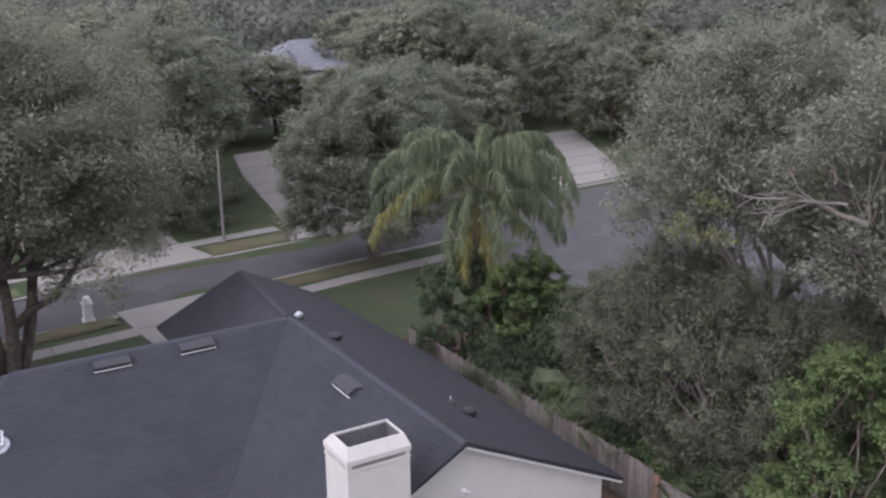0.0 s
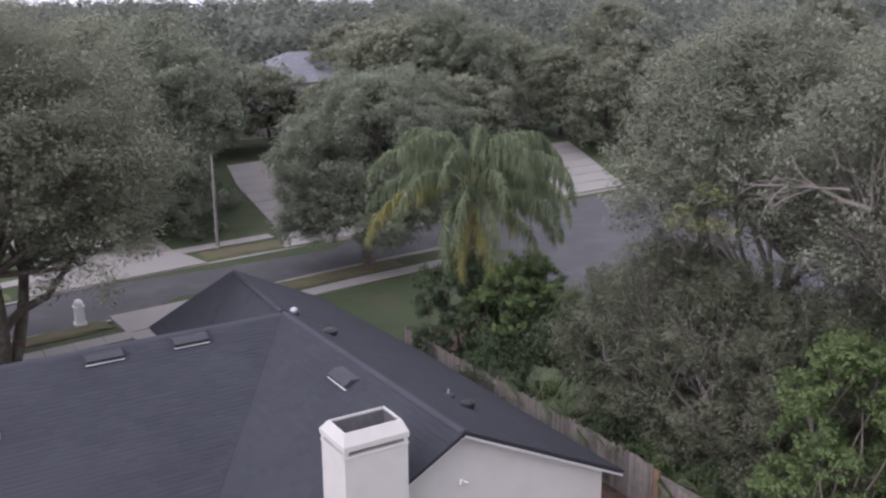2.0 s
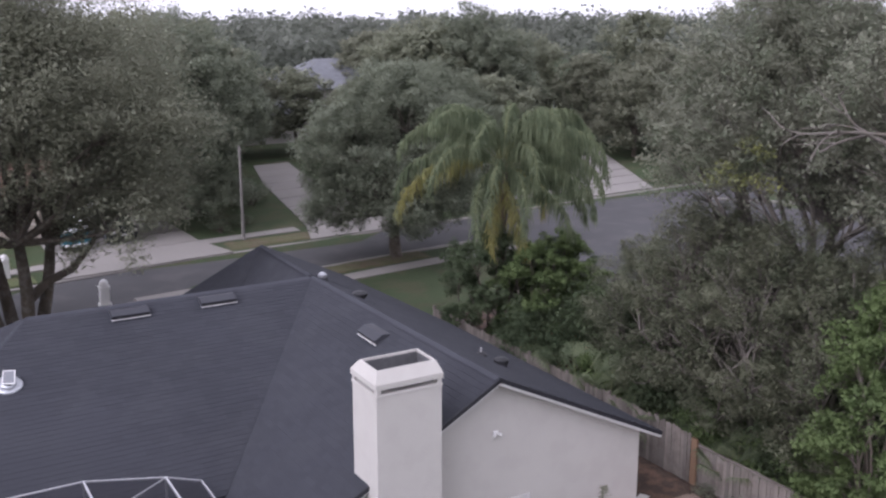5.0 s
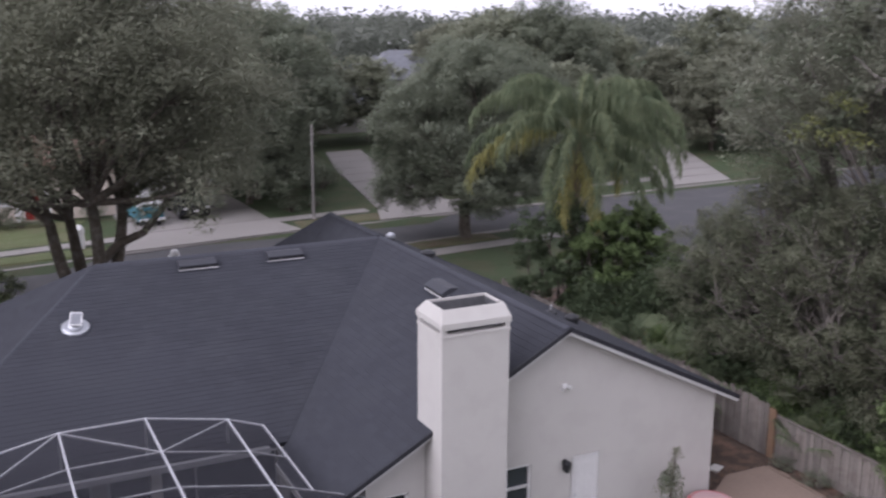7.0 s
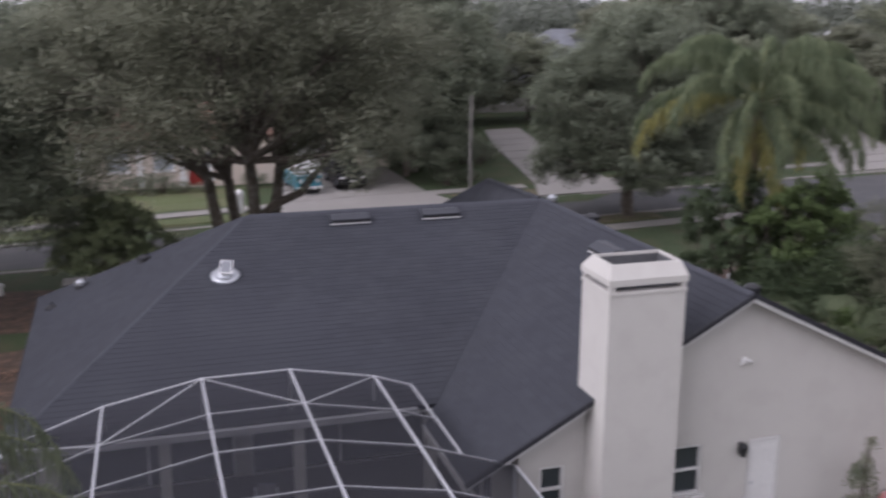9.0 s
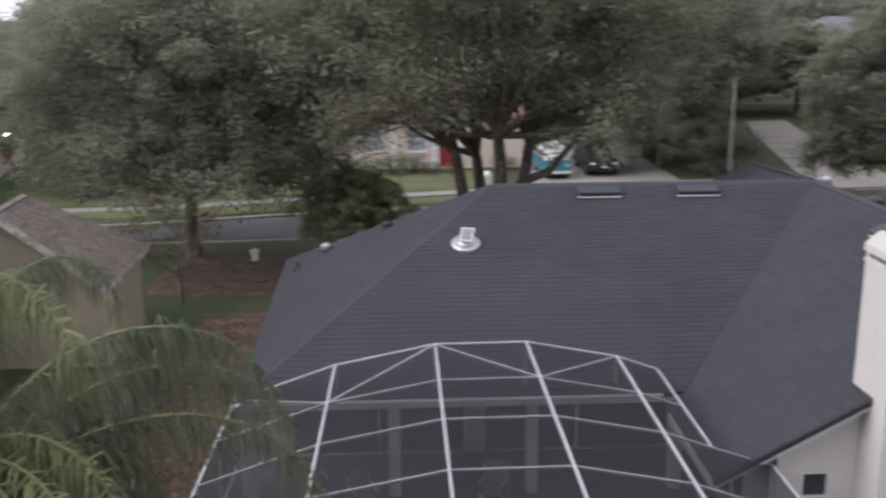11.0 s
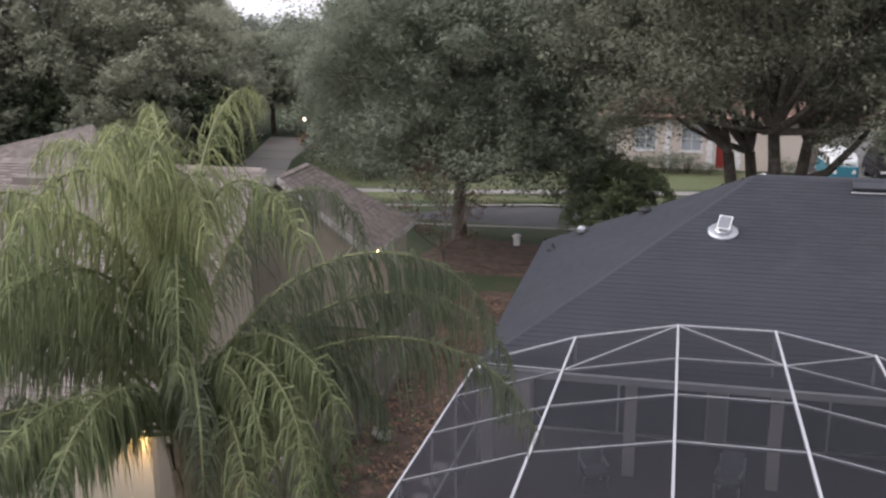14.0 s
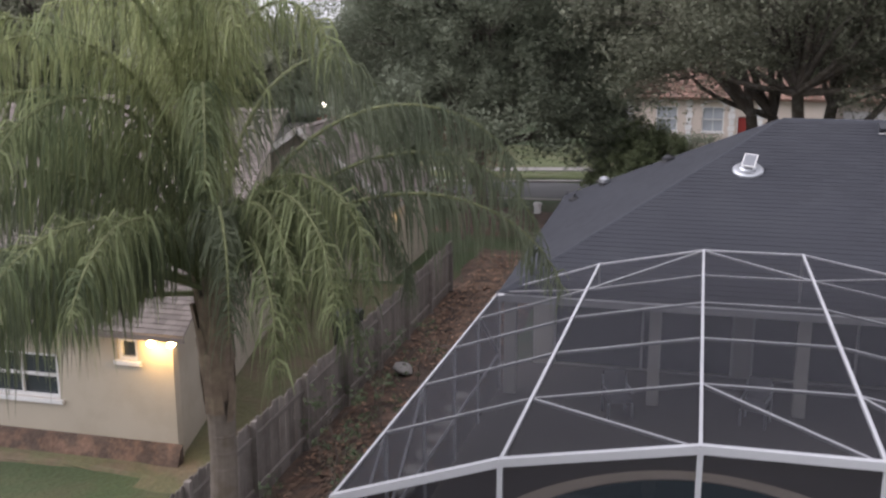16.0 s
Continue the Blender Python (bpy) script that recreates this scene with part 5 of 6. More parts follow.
def fan_palm(at, turn, size, label):
    """A low palm of round fan leaves on bare stalks."""
    r = random.Random(int(turn) + 3)
    root = thing("fan_palm", (*at, lie(*at)), label, "palm", "fan palms", turn=turn)
    part("trunk", Build().tube([(0, 0, -0.1), (0, 0, 0.5 * size)], [0.12, 0.09], 9), PALM_BARK, root)
    for k in range(11):
        a, e = 2.4 * k, r.uniform(0.25, 1.25)
        d = Vector((math.cos(a) * math.cos(e), math.sin(a) * math.cos(e), math.sin(e)))
        s = Vector((-math.sin(a), math.cos(a), 0))
        foot, hub = Vector((0, 0, 0.45 * size)), Vector((0, 0, 0.45 * size)) + d * size * r.uniform(0.7, 1.1)
        stalk = part("stalk", Build().tube([foot, hub], [0.022, 0.012], 5), PALM_RIB, root)
        b = Build()
        up = s.cross(d)
        for j in range(26):
            q = -1.9 + 3.8 * j / 25
            o_ = (d * math.cos(q) + s * math.sin(q)).normalized()
            w = (s * math.cos(q) - d * math.sin(q)) * 0.017 * size
            ln = size * 0.55 * (1 - 0.12 * abs(q)) * r.uniform(0.9, 1.1)
            n = len(b.v)
            tip = hub + o_ * ln - Vector((0, 0, 0.4 * ln))
            mid = hub + o_ * ln * 0.6 - up * 0.02
            b.v += [tuple(hub), tuple(mid + w), tuple(tip), tuple(mid - w)]
            b.f.append((n, n + 1, n + 2, n + 3))
        part("fan_leaf", b, GREY_PALM_LEAF, stalk)
    return root


for x, y, t, s in ((22.5, 29.8, 10, 1.6), (22.4, 31.6, 70, 1.4), (22.5, 27.8, 130, 1.5), (22.6, 25.6, 200, 1.3), (22.6, 21.6, 260, 1.2)):
    fan_palm((x, y), t, s, "low fan palm behind the garden fence")

sapling = broad_tree(25, 1.9, 0.8, 0.5, lobes=7, clumps=8, per=9, leaf=0.09, foliage=SHRUB_LEAF, low=0.3, bare=0.7, trunk_r=0.016)
for x, y, t, s in ((-4.5, 18.6, 0, 0.9), (-5.2, 20.4, 60, 1.0), (-4.7, 21.8, 120, 0.8), (-5.3, 23.4, 190, 1.1), (-4.8, 25.2, 250, 0.9), (-5.1, 16.9, 310, 0.8)):
    plant("small_tree", sapling, (x, y), "thin twiggy sapling in the mulch beside the fence", "sapling", "saplings by the fence", t, s)


# ---- neighbouring house ----
nb = thing("house", (0, 0, 0), "cream stucco neighbouring house with a brown shingle roof", "house")
PEELING = material("peeling_white_paint", (0.33, 0.315, 0.29), 0.8, 0.2, 9, 2.0, 0.2, second=(0.2, 0.18, 0.155))
CREAM = material("cream_stucco", (0.315, 0.277, 0.22), 0.9, 0.04, 30, 0.6, 0.3, second=(0.285, 0.25, 0.196))
wall_panel(nb, "wall", [(-30, 0), (-8.3, 0), (-8.3, 2.66), (-30, 2.66)], "y", 20.0, 0.22, CREAM, holes=[(-12.6, -10.85, 1.1, 2.05), (-9.47, -9.05, 2.06, 2.5)])
part("wall", Build().hexa([(-8.55, 20.224, 0), (-8.34, 20.224, 0), (-10.2, 29.4, 0), (-10.42, 29.4, 0), (-8.55, 20.224, 2.62), (-8.34, 20.224, 2.62), (-10.2, 29.4, 5.8), (-10.42, 29.4, 5.8)]), CREAM, nb)
wall_panel(nb, "wall", [(-14.3, 0), (-8.1, 0), (-8.1, 2.7), (-11.05, 4.85), (-14.3, 2.6)], "y", 34.0, 0.2, CREAM)
wall_panel(nb, "wall", [(34.203, 0), (38.6, 0), (38.6, 2.6), (34.203, 2.6)], "x", -8.33, 0.22, CREAM)
window(nb, -12.6, -10.85, 1.1, 2.05, 20.0, bars=(2, 2))
window(nb, -9.47, -9.05, 2.06, 2.5, 20.0, bars=(1, 1))
roof_slope(nb, [(-30, 19.72, 2.73), (-7.9, 19.72, 2.73), (-9.6, 29.4, 6.0), (-30, 29.4, 6.0)], BROWN_SHINGLE, course=0.165, tab=0.2, thick=0.016, deep=0.03)
roof_slope(nb, [(-14.6, 37.0, 3.0), (-30, 37.0, 3.0), (-30, 29.4, 6.0), (-9.6, 29.4, 6.0)], BROWN_SHINGLE, course=0.165, tab=0.2, thick=0.016, deep=0.03)
roof_slope(nb, [(-7.9, 33.6, 2.6), (-7.9, 39.0, 2.6), (-11.05, 36.4, 5.0), (-11.05, 33.6, 5.0)], BROWN_SHINGLE, course=0.165, tab=0.2, thick=0.016, deep=0.03)
roof_slope(nb, [(-14.5, 39.0, 2.6), (-14.5, 33.6, 2.6), (-11.05, 33.6, 5.0), (-11.05, 36.4, 5.0)], BROWN_SHINGLE, course=0.165, tab=0.2, thick=0.016, deep=0.03)
roof_slope(nb, [(-36, 37, 2.2), (-19.6, 37, 2.2), (-24.5, 45, 4.9)], BROWN_SHINGLE, course=0.165, tab=0.2, thick=0.016, deep=0.03)
roof_slope(nb, [(-19.6, 37, 2.2), (-21.5, 45.3, 2.2), (-24.5, 45, 4.9)], BROWN_SHINGLE, course=0.165, tab=0.2, thick=0.016, deep=0.03)
ridge_line(nb, (-19.6, 37, 2.2), (-24.5, 45, 4.9), BROWN_CAP)
ridge_line(nb, (-30, 29.4, 6.0), (-9.6, 29.4, 6.0), BROWN_CAP)
roof_slope(nb, [(-7.9, 39.0, 2.6), (-14.5, 39.0, 2.6), (-11.05, 36.4, 5.0)], BROWN_SHINGLE, course=0.165, tab=0.2, thick=0.016, deep=0.03)
ridge_line(nb, (-11.05, 33.6, 5.0), (-11.05, 36.4, 5.0), BROWN_CAP)
part("rake_board", Build().beam((-7.85, 33.57, 2.5), (-11.05, 33.57, 4.92), 0.04, 0.2), PEELING, nb, "peeling white rake board")
part("rake_board", Build().beam((-11.05, 33.57, 4.92), (-14.5, 33.57, 2.5), 0.04, 0.2), PEELING, nb, "peeling white rake board")
part("fascia", Build().beam((-7.88, 19.705, 2.66), (-30, 19.705, 2.66), 0.03, 0.1), BROWN_SHINGLE, nb, "weathered brown fascia board")
part("fascia", Build().beam((-7.88, 33.6, 2.5), (-7.88, 39.0, 2.5), 0.03, 0.18), PEELING, nb, "peeling white fascia board")
part("roof_vent_box", Build().box(-16.55, -15.35, 28.0, 28.5, 5.5, 5.74), BROWN_SHINGLE, nb)
soil_bank = Build()
soil_bank.v = [(x, y, z) for x in (-22, -8.2) for y, z in ((19.99, 0.0), (19.99, 0.4), (19.9, 0.33), (19.7, 0.0))]
soil_bank.f = [(0, 1, 2, 3), (7, 6, 5, 4), (1, 5, 6, 2), (2, 6, 7, 3), (0, 4, 5, 1)]
structure("soil_bank", soil_bank, MULCH, "bare brown soil banked against the neighbouring house", "soil")
LAMP_ON = glowing("warm_lamp_glass", (1.0, 0.66, 0.24), 22)
for x, z in ((-8.66, 2.52), (-8.24, 2.54)):
    lamp = thing("eave_light", (x, 19.93, z), "lit warm yellow flood light under the eave", "flood light", "eave lights")
    part("housing", Build().tube([(0, 0.06, 0.05), (0, -0.05, 0.0)], [0.04, 0.085], 10), WHITE, lamp)
    part("bulb", Build().lathe([(0.02, -0.09), (0.07, -0.06), (0.075, -0.02), (0.03, 0.02)], (0, -0.07, 0.0), 12), LAMP_ON, lamp, "glowing warm bulb")
    li = new("eave_lamp_light", bpy.data.lights.new("eave_lamp_light", "POINT"))
    li.data.energy, li.data.color, li.data.shadow_soft_size = 9, (1.0, 0.62, 0.22), 0.06
    li.location = (x, 19.74, z - 0.14)
cl = thing("eave_light", (-8.0, 34.6, 2.45), "lit warm lamp at the far corner of the neighbouring house", "flood light", "eave lights")
part("bulb", Build().lathe([(0.03, -0.1), (0.08, -0.05), (0.06, 0.05)], (0, 0, 0), 10), LAMP_ON, cl)

bin_ = thing("rubbish_bin", (-7.2, 27.0, 0), "dark green wheeled rubbish bin beside the fence", "rubbish bin")
part("body", Build().hexa([(-0.25, -0.28, 0.05), (0.25, -0.28, 0.05), (0.25, 0.28, 0.05), (-0.25, 0.28, 0.05), (-0.32, -0.36, 1.0), (0.32, -0.36, 1.0), (0.32, 0.36, 1.0), (-0.32, 0.36, 1.0)]), BLACK, bin_)
part("lid", Build().hexa([(-0.34, -0.4, 1.003), (0.34, -0.4, 1.003), (0.34, 0.38, 1.003), (-0.34, 0.38, 1.003), (-0.3, -0.34, 1.08), (0.3, -0.34, 1.08), (0.3, 0.34, 1.12), (-0.3, 0.34, 1.12)]), BLACK, bin_)
for s in (-1, 1):
    part("wheel", Build().tube([(s * 0.27, 0.3, 0.1), (s * 0.33, 0.3, 0.1)], [0.1, 0.1], 14), BLACK, bin_)


# ---- street things ----
mail = thing("mailbox", (10.0, 54.1, lie(10, 54.1) + 0.03), "white stucco mailbox pillar with a rounded top beside the kerb", "mailbox")
part("pillar", Build().box(-0.26, 0.26, -0.26, 0.26, -0.1, 1.05), WHITE, mail)
part("plinth", Build().box(-0.34, 0.34, -0.34, 0.34, -0.1, 0.14), WHITE, mail)
part("cornice", Build().box(-0.31, 0.31, -0.31, 0.31, 1.05, 1.13), WHITE, mail)
part("top", Build().lathe([(0.27, 1.13), (0.27, 1.3), (0.2, 1.45), (0.06, 1.53)], (0, 0, 0), 16), WHITE, mail)
mail.scale = (0.88, 0.88, 0.92)
part("mail_door", Build().box(-0.12, 0.12, 0.262, 0.275, 0.75, 0.97), METAL, mail, "metal mail door")
mail2 = thing("mailbox", (6.2, 62.6, lie(6.2, 62.6)), "white stucco mailbox pillar across the street", "mailbox")
part("pillar", Build().box(-0.24, 0.24, -0.24, 0.24, -0.1, 1.0), WHITE, mail2)
part("top", Build().lathe([(0.28, 1.0), (0.28, 1.12), (0.2, 1.3), (0.04, 1.4)], (0, 0, 0), 16), WHITE, mail2)

POLE = material("weathered_pole", (0.16, 0.15, 0.14), 0.9, 0.08, 12, 1, 0.2)
pole = thing("light_pole", (21.35, 64.9, lie(21.35, 64.9)), "slim grey concrete light pole in the verge", "pole")
part("pole", Build().tube([(0, 0, -0.2), (0, 0, 3.2), (0, 0, 6.3)], [0.12, 0.1, 0.08], 12), POLE, pole)
part("base_collar", Build().lathe([(0.17, -0.1), (0.17, 0.12), (0.125, 0.18)], (0, 0, 0), 12), CONCRETE, pole)
for x, y, h in ((-25.6, 75.2, 2.0), (-7.2, 76.3, 2.3)):
    lp = thing("garden_lamp", (x, y, lie(x, y)), "lit garden lamp on a post before a house", "garden lamp", "garden lamps")
    part("post", Build().tube([(0, 0, -0.1), (0, 0, h - 0.35)], [0.05, 0.04], 8), BLACK, lp)
    part("lantern", Build().lathe([(0.08, h - 0.35), (0.17, h - 0.1), (0.12, h), (0.02, h + 0.05)], (0, 0, 0), 10), glowing("white_lamp_glass", (1.0, 0.85, 0.62), 9 if x < -20 else 4), lp)


def tyre(root, x, y, r_, w):
    t = part("wheel", Build().tube([(x - w / 2, y, r_), (x + w / 2, y, r_)], [r_, r_], 20), BLACK, root)
    for s in (-1, 1):
        part("rim", Build().tube([(x + s * (w / 2 + 0.001), y, r_), (x + s * (w / 2 + 0.02), y, r_)], [r_ * 0.6, r_ * 0.5], 16), METAL, t)
    return t


def loft(sections, mat_sections=None):
    """A closed body through cross-sections of equal point count."""
    b = Build()
    k = len(sections[0])
    for s in sections:
        b.v += list(s)
    for i in range(len(sections) - 1):
        for j in range(k):
            b.f.append((i * k + j, i * k + (j + 1) % k, (i + 1) * k + (j + 1) % k, (i + 1) * k + j))
    b.f += [tuple(range(k)), tuple(reversed(range((len(sections) - 1) * k, len(sections) * k)))]
    return b


def profile(y, half, z0, z1, inset, k=4):
    """A rounded upright cross-section at y."""
    pts = []
    for sx in (1, -1):
        for t in (range(k + 1) if sx == 1 else reversed(range(k + 1))):
            f = t / k
            pts.append((sx * (half - inset * f ** 2), y, z0 + (z1 - z0) * f))
    return pts


TEAL = material("teal_car_paint", (0.03, 0.16, 0.21), 0.3, 0.03, 6, 1, 0.0, spec=0.6)
CARWHITE = material("white_car_paint", (0.7, 0.71, 0.7), 0.3, 0.03, 6, 1, 0.0, spec=0.6)
CARBLACK = material("black_car_paint", (0.012, 0.012, 0.014), 0.25, 0.03, 6, 1, 0.0, spec=0.6)
van = thing("camper_van", (10.9, 68.6, lie(10.9, 68.6) + 0.06), "vintage teal and white camper van parked on a driveway", "van", turn=4)
part("lower_body", loft([profile(-2.1, 0.7, 0.45, 1.15, 0.02), profile(-2.0, 0.82, 0.32, 1.18, 0.0), profile(2.0, 0.82, 0.32, 1.18, 0.0), profile(2.1, 0.72, 0.45, 1.15, 0.02)]), TEAL, van, "teal lower body")
part("upper_body", loft([profile(-1.98, 0.74, 1.183, 1.45, 0.04), profile(-1.85, 0.8, 1.183, 1.78, 0.1), profile(1.85, 0.8, 1.183, 1.78, 0.1), profile(1.98, 0.74, 1.183, 1.5, 0.05)]), CARWHITE, van, "white upper body")
part("roof", loft([profile(-1.8, 0.68, 1.783, 1.84, 0.1), profile(-1.5, 0.7, 1.783, 1.93, 0.3), profile(1.5, 0.7, 1.783, 1.93, 0.3), profile(1.8, 0.68, 1.783, 1.84, 0.1)]), CARWHITE, van)
for s in (-1, 1):
    part("windscreen_pane", Build().face([(s * 0.04, -2.0, 1.25), (s * 0.66, -1.99, 1.25), (s * 0.62, -1.9, 1.64), (s * 0.04, -1.92, 1.66)]), GLASS, van)
    for y0 in (-1.5, -0.6, 0.3, 1.15):
        part("side_window", Build().face([(s * 0.803, y0, 1.26), (s * 0.803, y0 + 0.75, 1.26), (s * 0.775, y0 + 0.75, 1.62), (s * 0.775, y0, 1.62)]), GLASS, van)
    part("headlight", Build().tube([(s * 0.55, -2.1, 0.86), (s * 0.55, -2.16, 0.86)], [0.12, 0.1], 14), WHITE, van)
    for y0 in (-1.3, 1.25):
        tyre(van, s * 0.72, y0, 0.32, 0.18)
part("bumper", Build().box(-0.82, 0.82, -2.3, -2.17, 0.36, 0.5), WHITE, van, "white front bumper")
part("bumper", Build().box(-0.82, 0.82, 2.14, 2.26, 0.36, 0.5), WHITE, van, "white rear bumper")

suv = thing("suv", (13.9, 69.4, lie(13.9, 69.4) + 0.06), "black sport utility car parked on a driveway", "car", turn=3)
part("body", loft([profile(-2.35, 0.8, 0.5, 0.95, 0.05), profile(-2.2, 0.95, 0.32, 1.02, 0.05), profile(2.25, 0.96, 0.32, 1.08, 0.05), profile(2.4, 0.85, 0.45, 1.0, 0.05)]), CARBLACK, suv)
part("cabin", loft([profile(-1.25, 0.85, 1.05, 1.1, 0.0), profile(-0.55, 0.86, 1.05, 1.72, 0.16), profile(1.8, 0.86, 1.05, 1.75, 0.16), profile(2.3, 0.84, 1.05, 1.2, 0.03)]), CARBLACK, suv)
part("windscreen", Build().face([(-0.7, -1.17, 1.14), (0.7, -1.17, 1.14), (0.62, -0.62, 1.66), (-0.62, -0.62, 1.66)]), GLASS, suv)
for s in (-1, 1):
    part("side_window", Build().face([(s * 0.853, -0.5, 1.15), (s * 0.853, 1.7, 1.15), (s * 0.74, 1.6, 1.65), (s * 0.755, -0.4, 1.62)]), GLASS, suv)
    part("headlight", Build().box(s * 0.72 - 0.16, s * 0.72 + 0.16, -2.37, -2.26, 0.75, 0.87), WHITE, suv)
    for y0 in (-1.45, 1.45):
        tyre(suv, s * 0.86, y0, 0.37, 0.22)
part("number_plate", Build().box(-0.16, 0.16, -2.375, -2.352, 0.55, 0.66), WHITE, suv, "white number plate")


# ---- houses across the street ----
TERRA = material("terracotta_roof_tile", (0.2, 0.12, 0.09), 0.85, 0.12, 20, 0.6, 0.4, island=0.25, second=(0.16, 0.1, 0.08))
RED = material("red_door_paint", (0.22, 0.03, 0.025), 0.5, 0.05, 8, 1, 0.05)
GREY_ROOF = material("grey_shingle", (0.16, 0.165, 0.18), 0.9, 0.08, 20, 0.5, 0.3, island=0.12)


BLIND = material("window_blinds", (0.3, 0.32, 0.34), 0.5, 0.05, 6, 1, 0.05)


def far_house(at, w, d, wall_h, rise, wall_mat, roof_mat, label, wins=(), door_x=None, turn=0, garage=None, door_mat=None, quoins=()):
    root = thing("house", (at[0], at[1], lie(at[0], at[1])), label, "house", turn=turn)
    holes = [(x - ww / 2, x + ww / 2, z0, z1) for x, ww, z0, z1 in wins]
    if door_x is not None:
        holes.append((door_x - 0.5, door_x + 0.5, 0.05, 2.15))
    if garage is not None:
        holes.append((garage - 2.4, garage + 2.4, 0.0, 2.2))
    holes.sort()
    wall_panel(root, "wall", [(0, -0.3), (w, -0.3), (w, wall_h), (0, wall_h)], "y", 0, 0.25, wall_mat, holes)
    wall_panel(root, "wall", [(0, -0.3), (w, -0.3), (w, wall_h), (0, wall_h)], "y", d, 0.25, wall_mat)
    wall_panel(root, "wall", [(0.25, -0.3), (d, -0.3), (d, wall_h), (0.25, wall_h)], "x", 0, 0.25, wall_mat)
    wall_panel(root, "wall", [(0.25, -0.3), (d, -0.3), (d, wall_h), (0.25, wall_h)], "x", w - 0.25, 0.25, wall_mat)
    e = 0.5
    a, b, c, f = (-e, -e, wall_h), (w + e, -e, wall_h), (w + e, d + e, wall_h), (-e, d + e, wall_h)
    h = d / 2 + e
    r1, r2 = (h - e, d / 2, wall_h + rise), (w + e - h, d / 2, wall_h + rise)
    kw = dict(course=0.4, tab=0.6, thick=0.04)
    roof_slope(root, [a, b, r2, r1], roof_mat, **kw)
    roof_slope(root, [c, f, r1, r2], roof_mat, **kw)
    roof_slope(root, [b, c, r2], roof_mat, **kw)
    roof_slope(root, [f, a, r1], roof_mat, **kw)
    ridge_line(root, r1, r2, roof_mat)
    for x, ww, z0, z1 in wins:
        window(root, x - ww / 2, x + ww / 2, z0, z1, 0, bars=(2, 2), frame_mat=WHITE, pane=BLIND)
    for x in quoins:
        for k in range(8):
            w_ = 0.22 if k % 2 else 0.16
            part("quoin", Build().box(x - w_, x + w_, -0.045, -0.003, 0.02 + 0.4 * k, 0.38 + 0.4 * k), WHITE, root, "white corner stone")
    if quoins:
        for x, ww, z0, z1 in wins:
            arch = Build()
            for k in range(8):
                a0, a1 = math.pi * k / 8, math.pi * (k + 1) / 8
                p_ = [(x + r_ * math.cos(a), z1 + 0.02 + 0.32 * r_ / (ww / 2) * math.sin(a)) for a, r_ in ((a0, ww / 2 - 0.02), (a1, ww / 2 - 0.02), (a1, ww / 2 + 0.16), (a0, ww / 2 + 0.16))]
                arch.hexa([(u, -0.003, v) for u, v in p_] + [(u, -0.06, v) for u, v in p_])
            part("window_arch", arch, WHITE, root, "white arched window surround")
    if door_x is not None:
        dr = part("door", Build().box(door_x - 0.45, door_x + 0.45, 0.1, 0.15, 0.08, 2.1), door_mat or RED, root, "front door")
        part("door_frame", Build().box(door_x - 0.5, door_x - 0.45, 0.02, 0.16, 0.05, 2.15), WHITE, dr)
        part("door_frame", Build().box(door_x + 0.45, door_x + 0.5, 0.02, 0.16, 0.05, 2.15), WHITE, dr)
    if garage is not None:
        g = part("garage_door", Build().box(garage - 2.4, garage + 2.4, 0.12, 0.16, 0.02, 2.2), WHITE, root, "white panelled garage door")
        for k in range(4):
            for m_ in range(6):
                x0 = garage - 2.35 + 0.79 * m_
                part("panel", Build().box(x0, x0 + 0.7, 0.1, 0.12, 0.08 + 0.53 * k, 0.5 + 0.53 * k), WHITE, g)
    return root


BEIGE = material("beige_stucco", (0.5, 0.43, 0.37), 0.9, 0.04, 20, 0.6, 0.3)
far_house((-3.1, 71.0), 12.6, 11, 3.35, 2.0, BEIGE, TERRA, "beige stucco house with a terracotta tile roof", [(2.5, 1.35, 1.15, 2.75), (5.4, 1.35, 1.15, 2.75)], 7.4, quoins=(0.15, 3.9, 6.55, 8.3))
far_house((9.7, 74.6), 8.6, 10, 2.9, 2.0, BEIGE, TERRA, "beige stucco garage wing with a terracotta roof", [(7.4, 1.0, 0.9, 2.2)], None, garage=3.3)
far_house((27.5, 104), 16, 11, 3.0, 3.0, STUCCO, GREY_ROOF, "pale house with a grey shingle roof among trees", [(3, 1.3, 0.9, 2.3), (11, 1.6, 0.9, 2.3)], 6.5, door_mat=TRIM)
far_house((42, 108), 13, 10, 5.2, 3.0, STUCCO, GREY_ROOF, "two-storey pale house with a blue-grey roof behind trees", [(3, 1.3, 0.9, 2.3), (3, 1.3, 3.4, 4.7), (9, 1.3, 3.4, 4.7)], 6.5, door_mat=TRIM)
far_house((55, 96), 16, 10, 2.9, 2.2, STUCCO, GREY_ROOF, "pale low house beyond the turning circle", [(2.6, 1.6, 0.8, 2.2), (12.6, 1.6, 0.8, 2.2)], 9.5, garage=5.8, door_mat=TRIM)
far_house((84, 96), 9, 8, 7.2, 1.2, STUCCO, CONCRETE, "pale two-storey house with a low roof among distant trees", [(2.5, 1.3, 4.6, 6.2), (6.5, 1.3, 4.6, 6.2)], None, turn=-35)

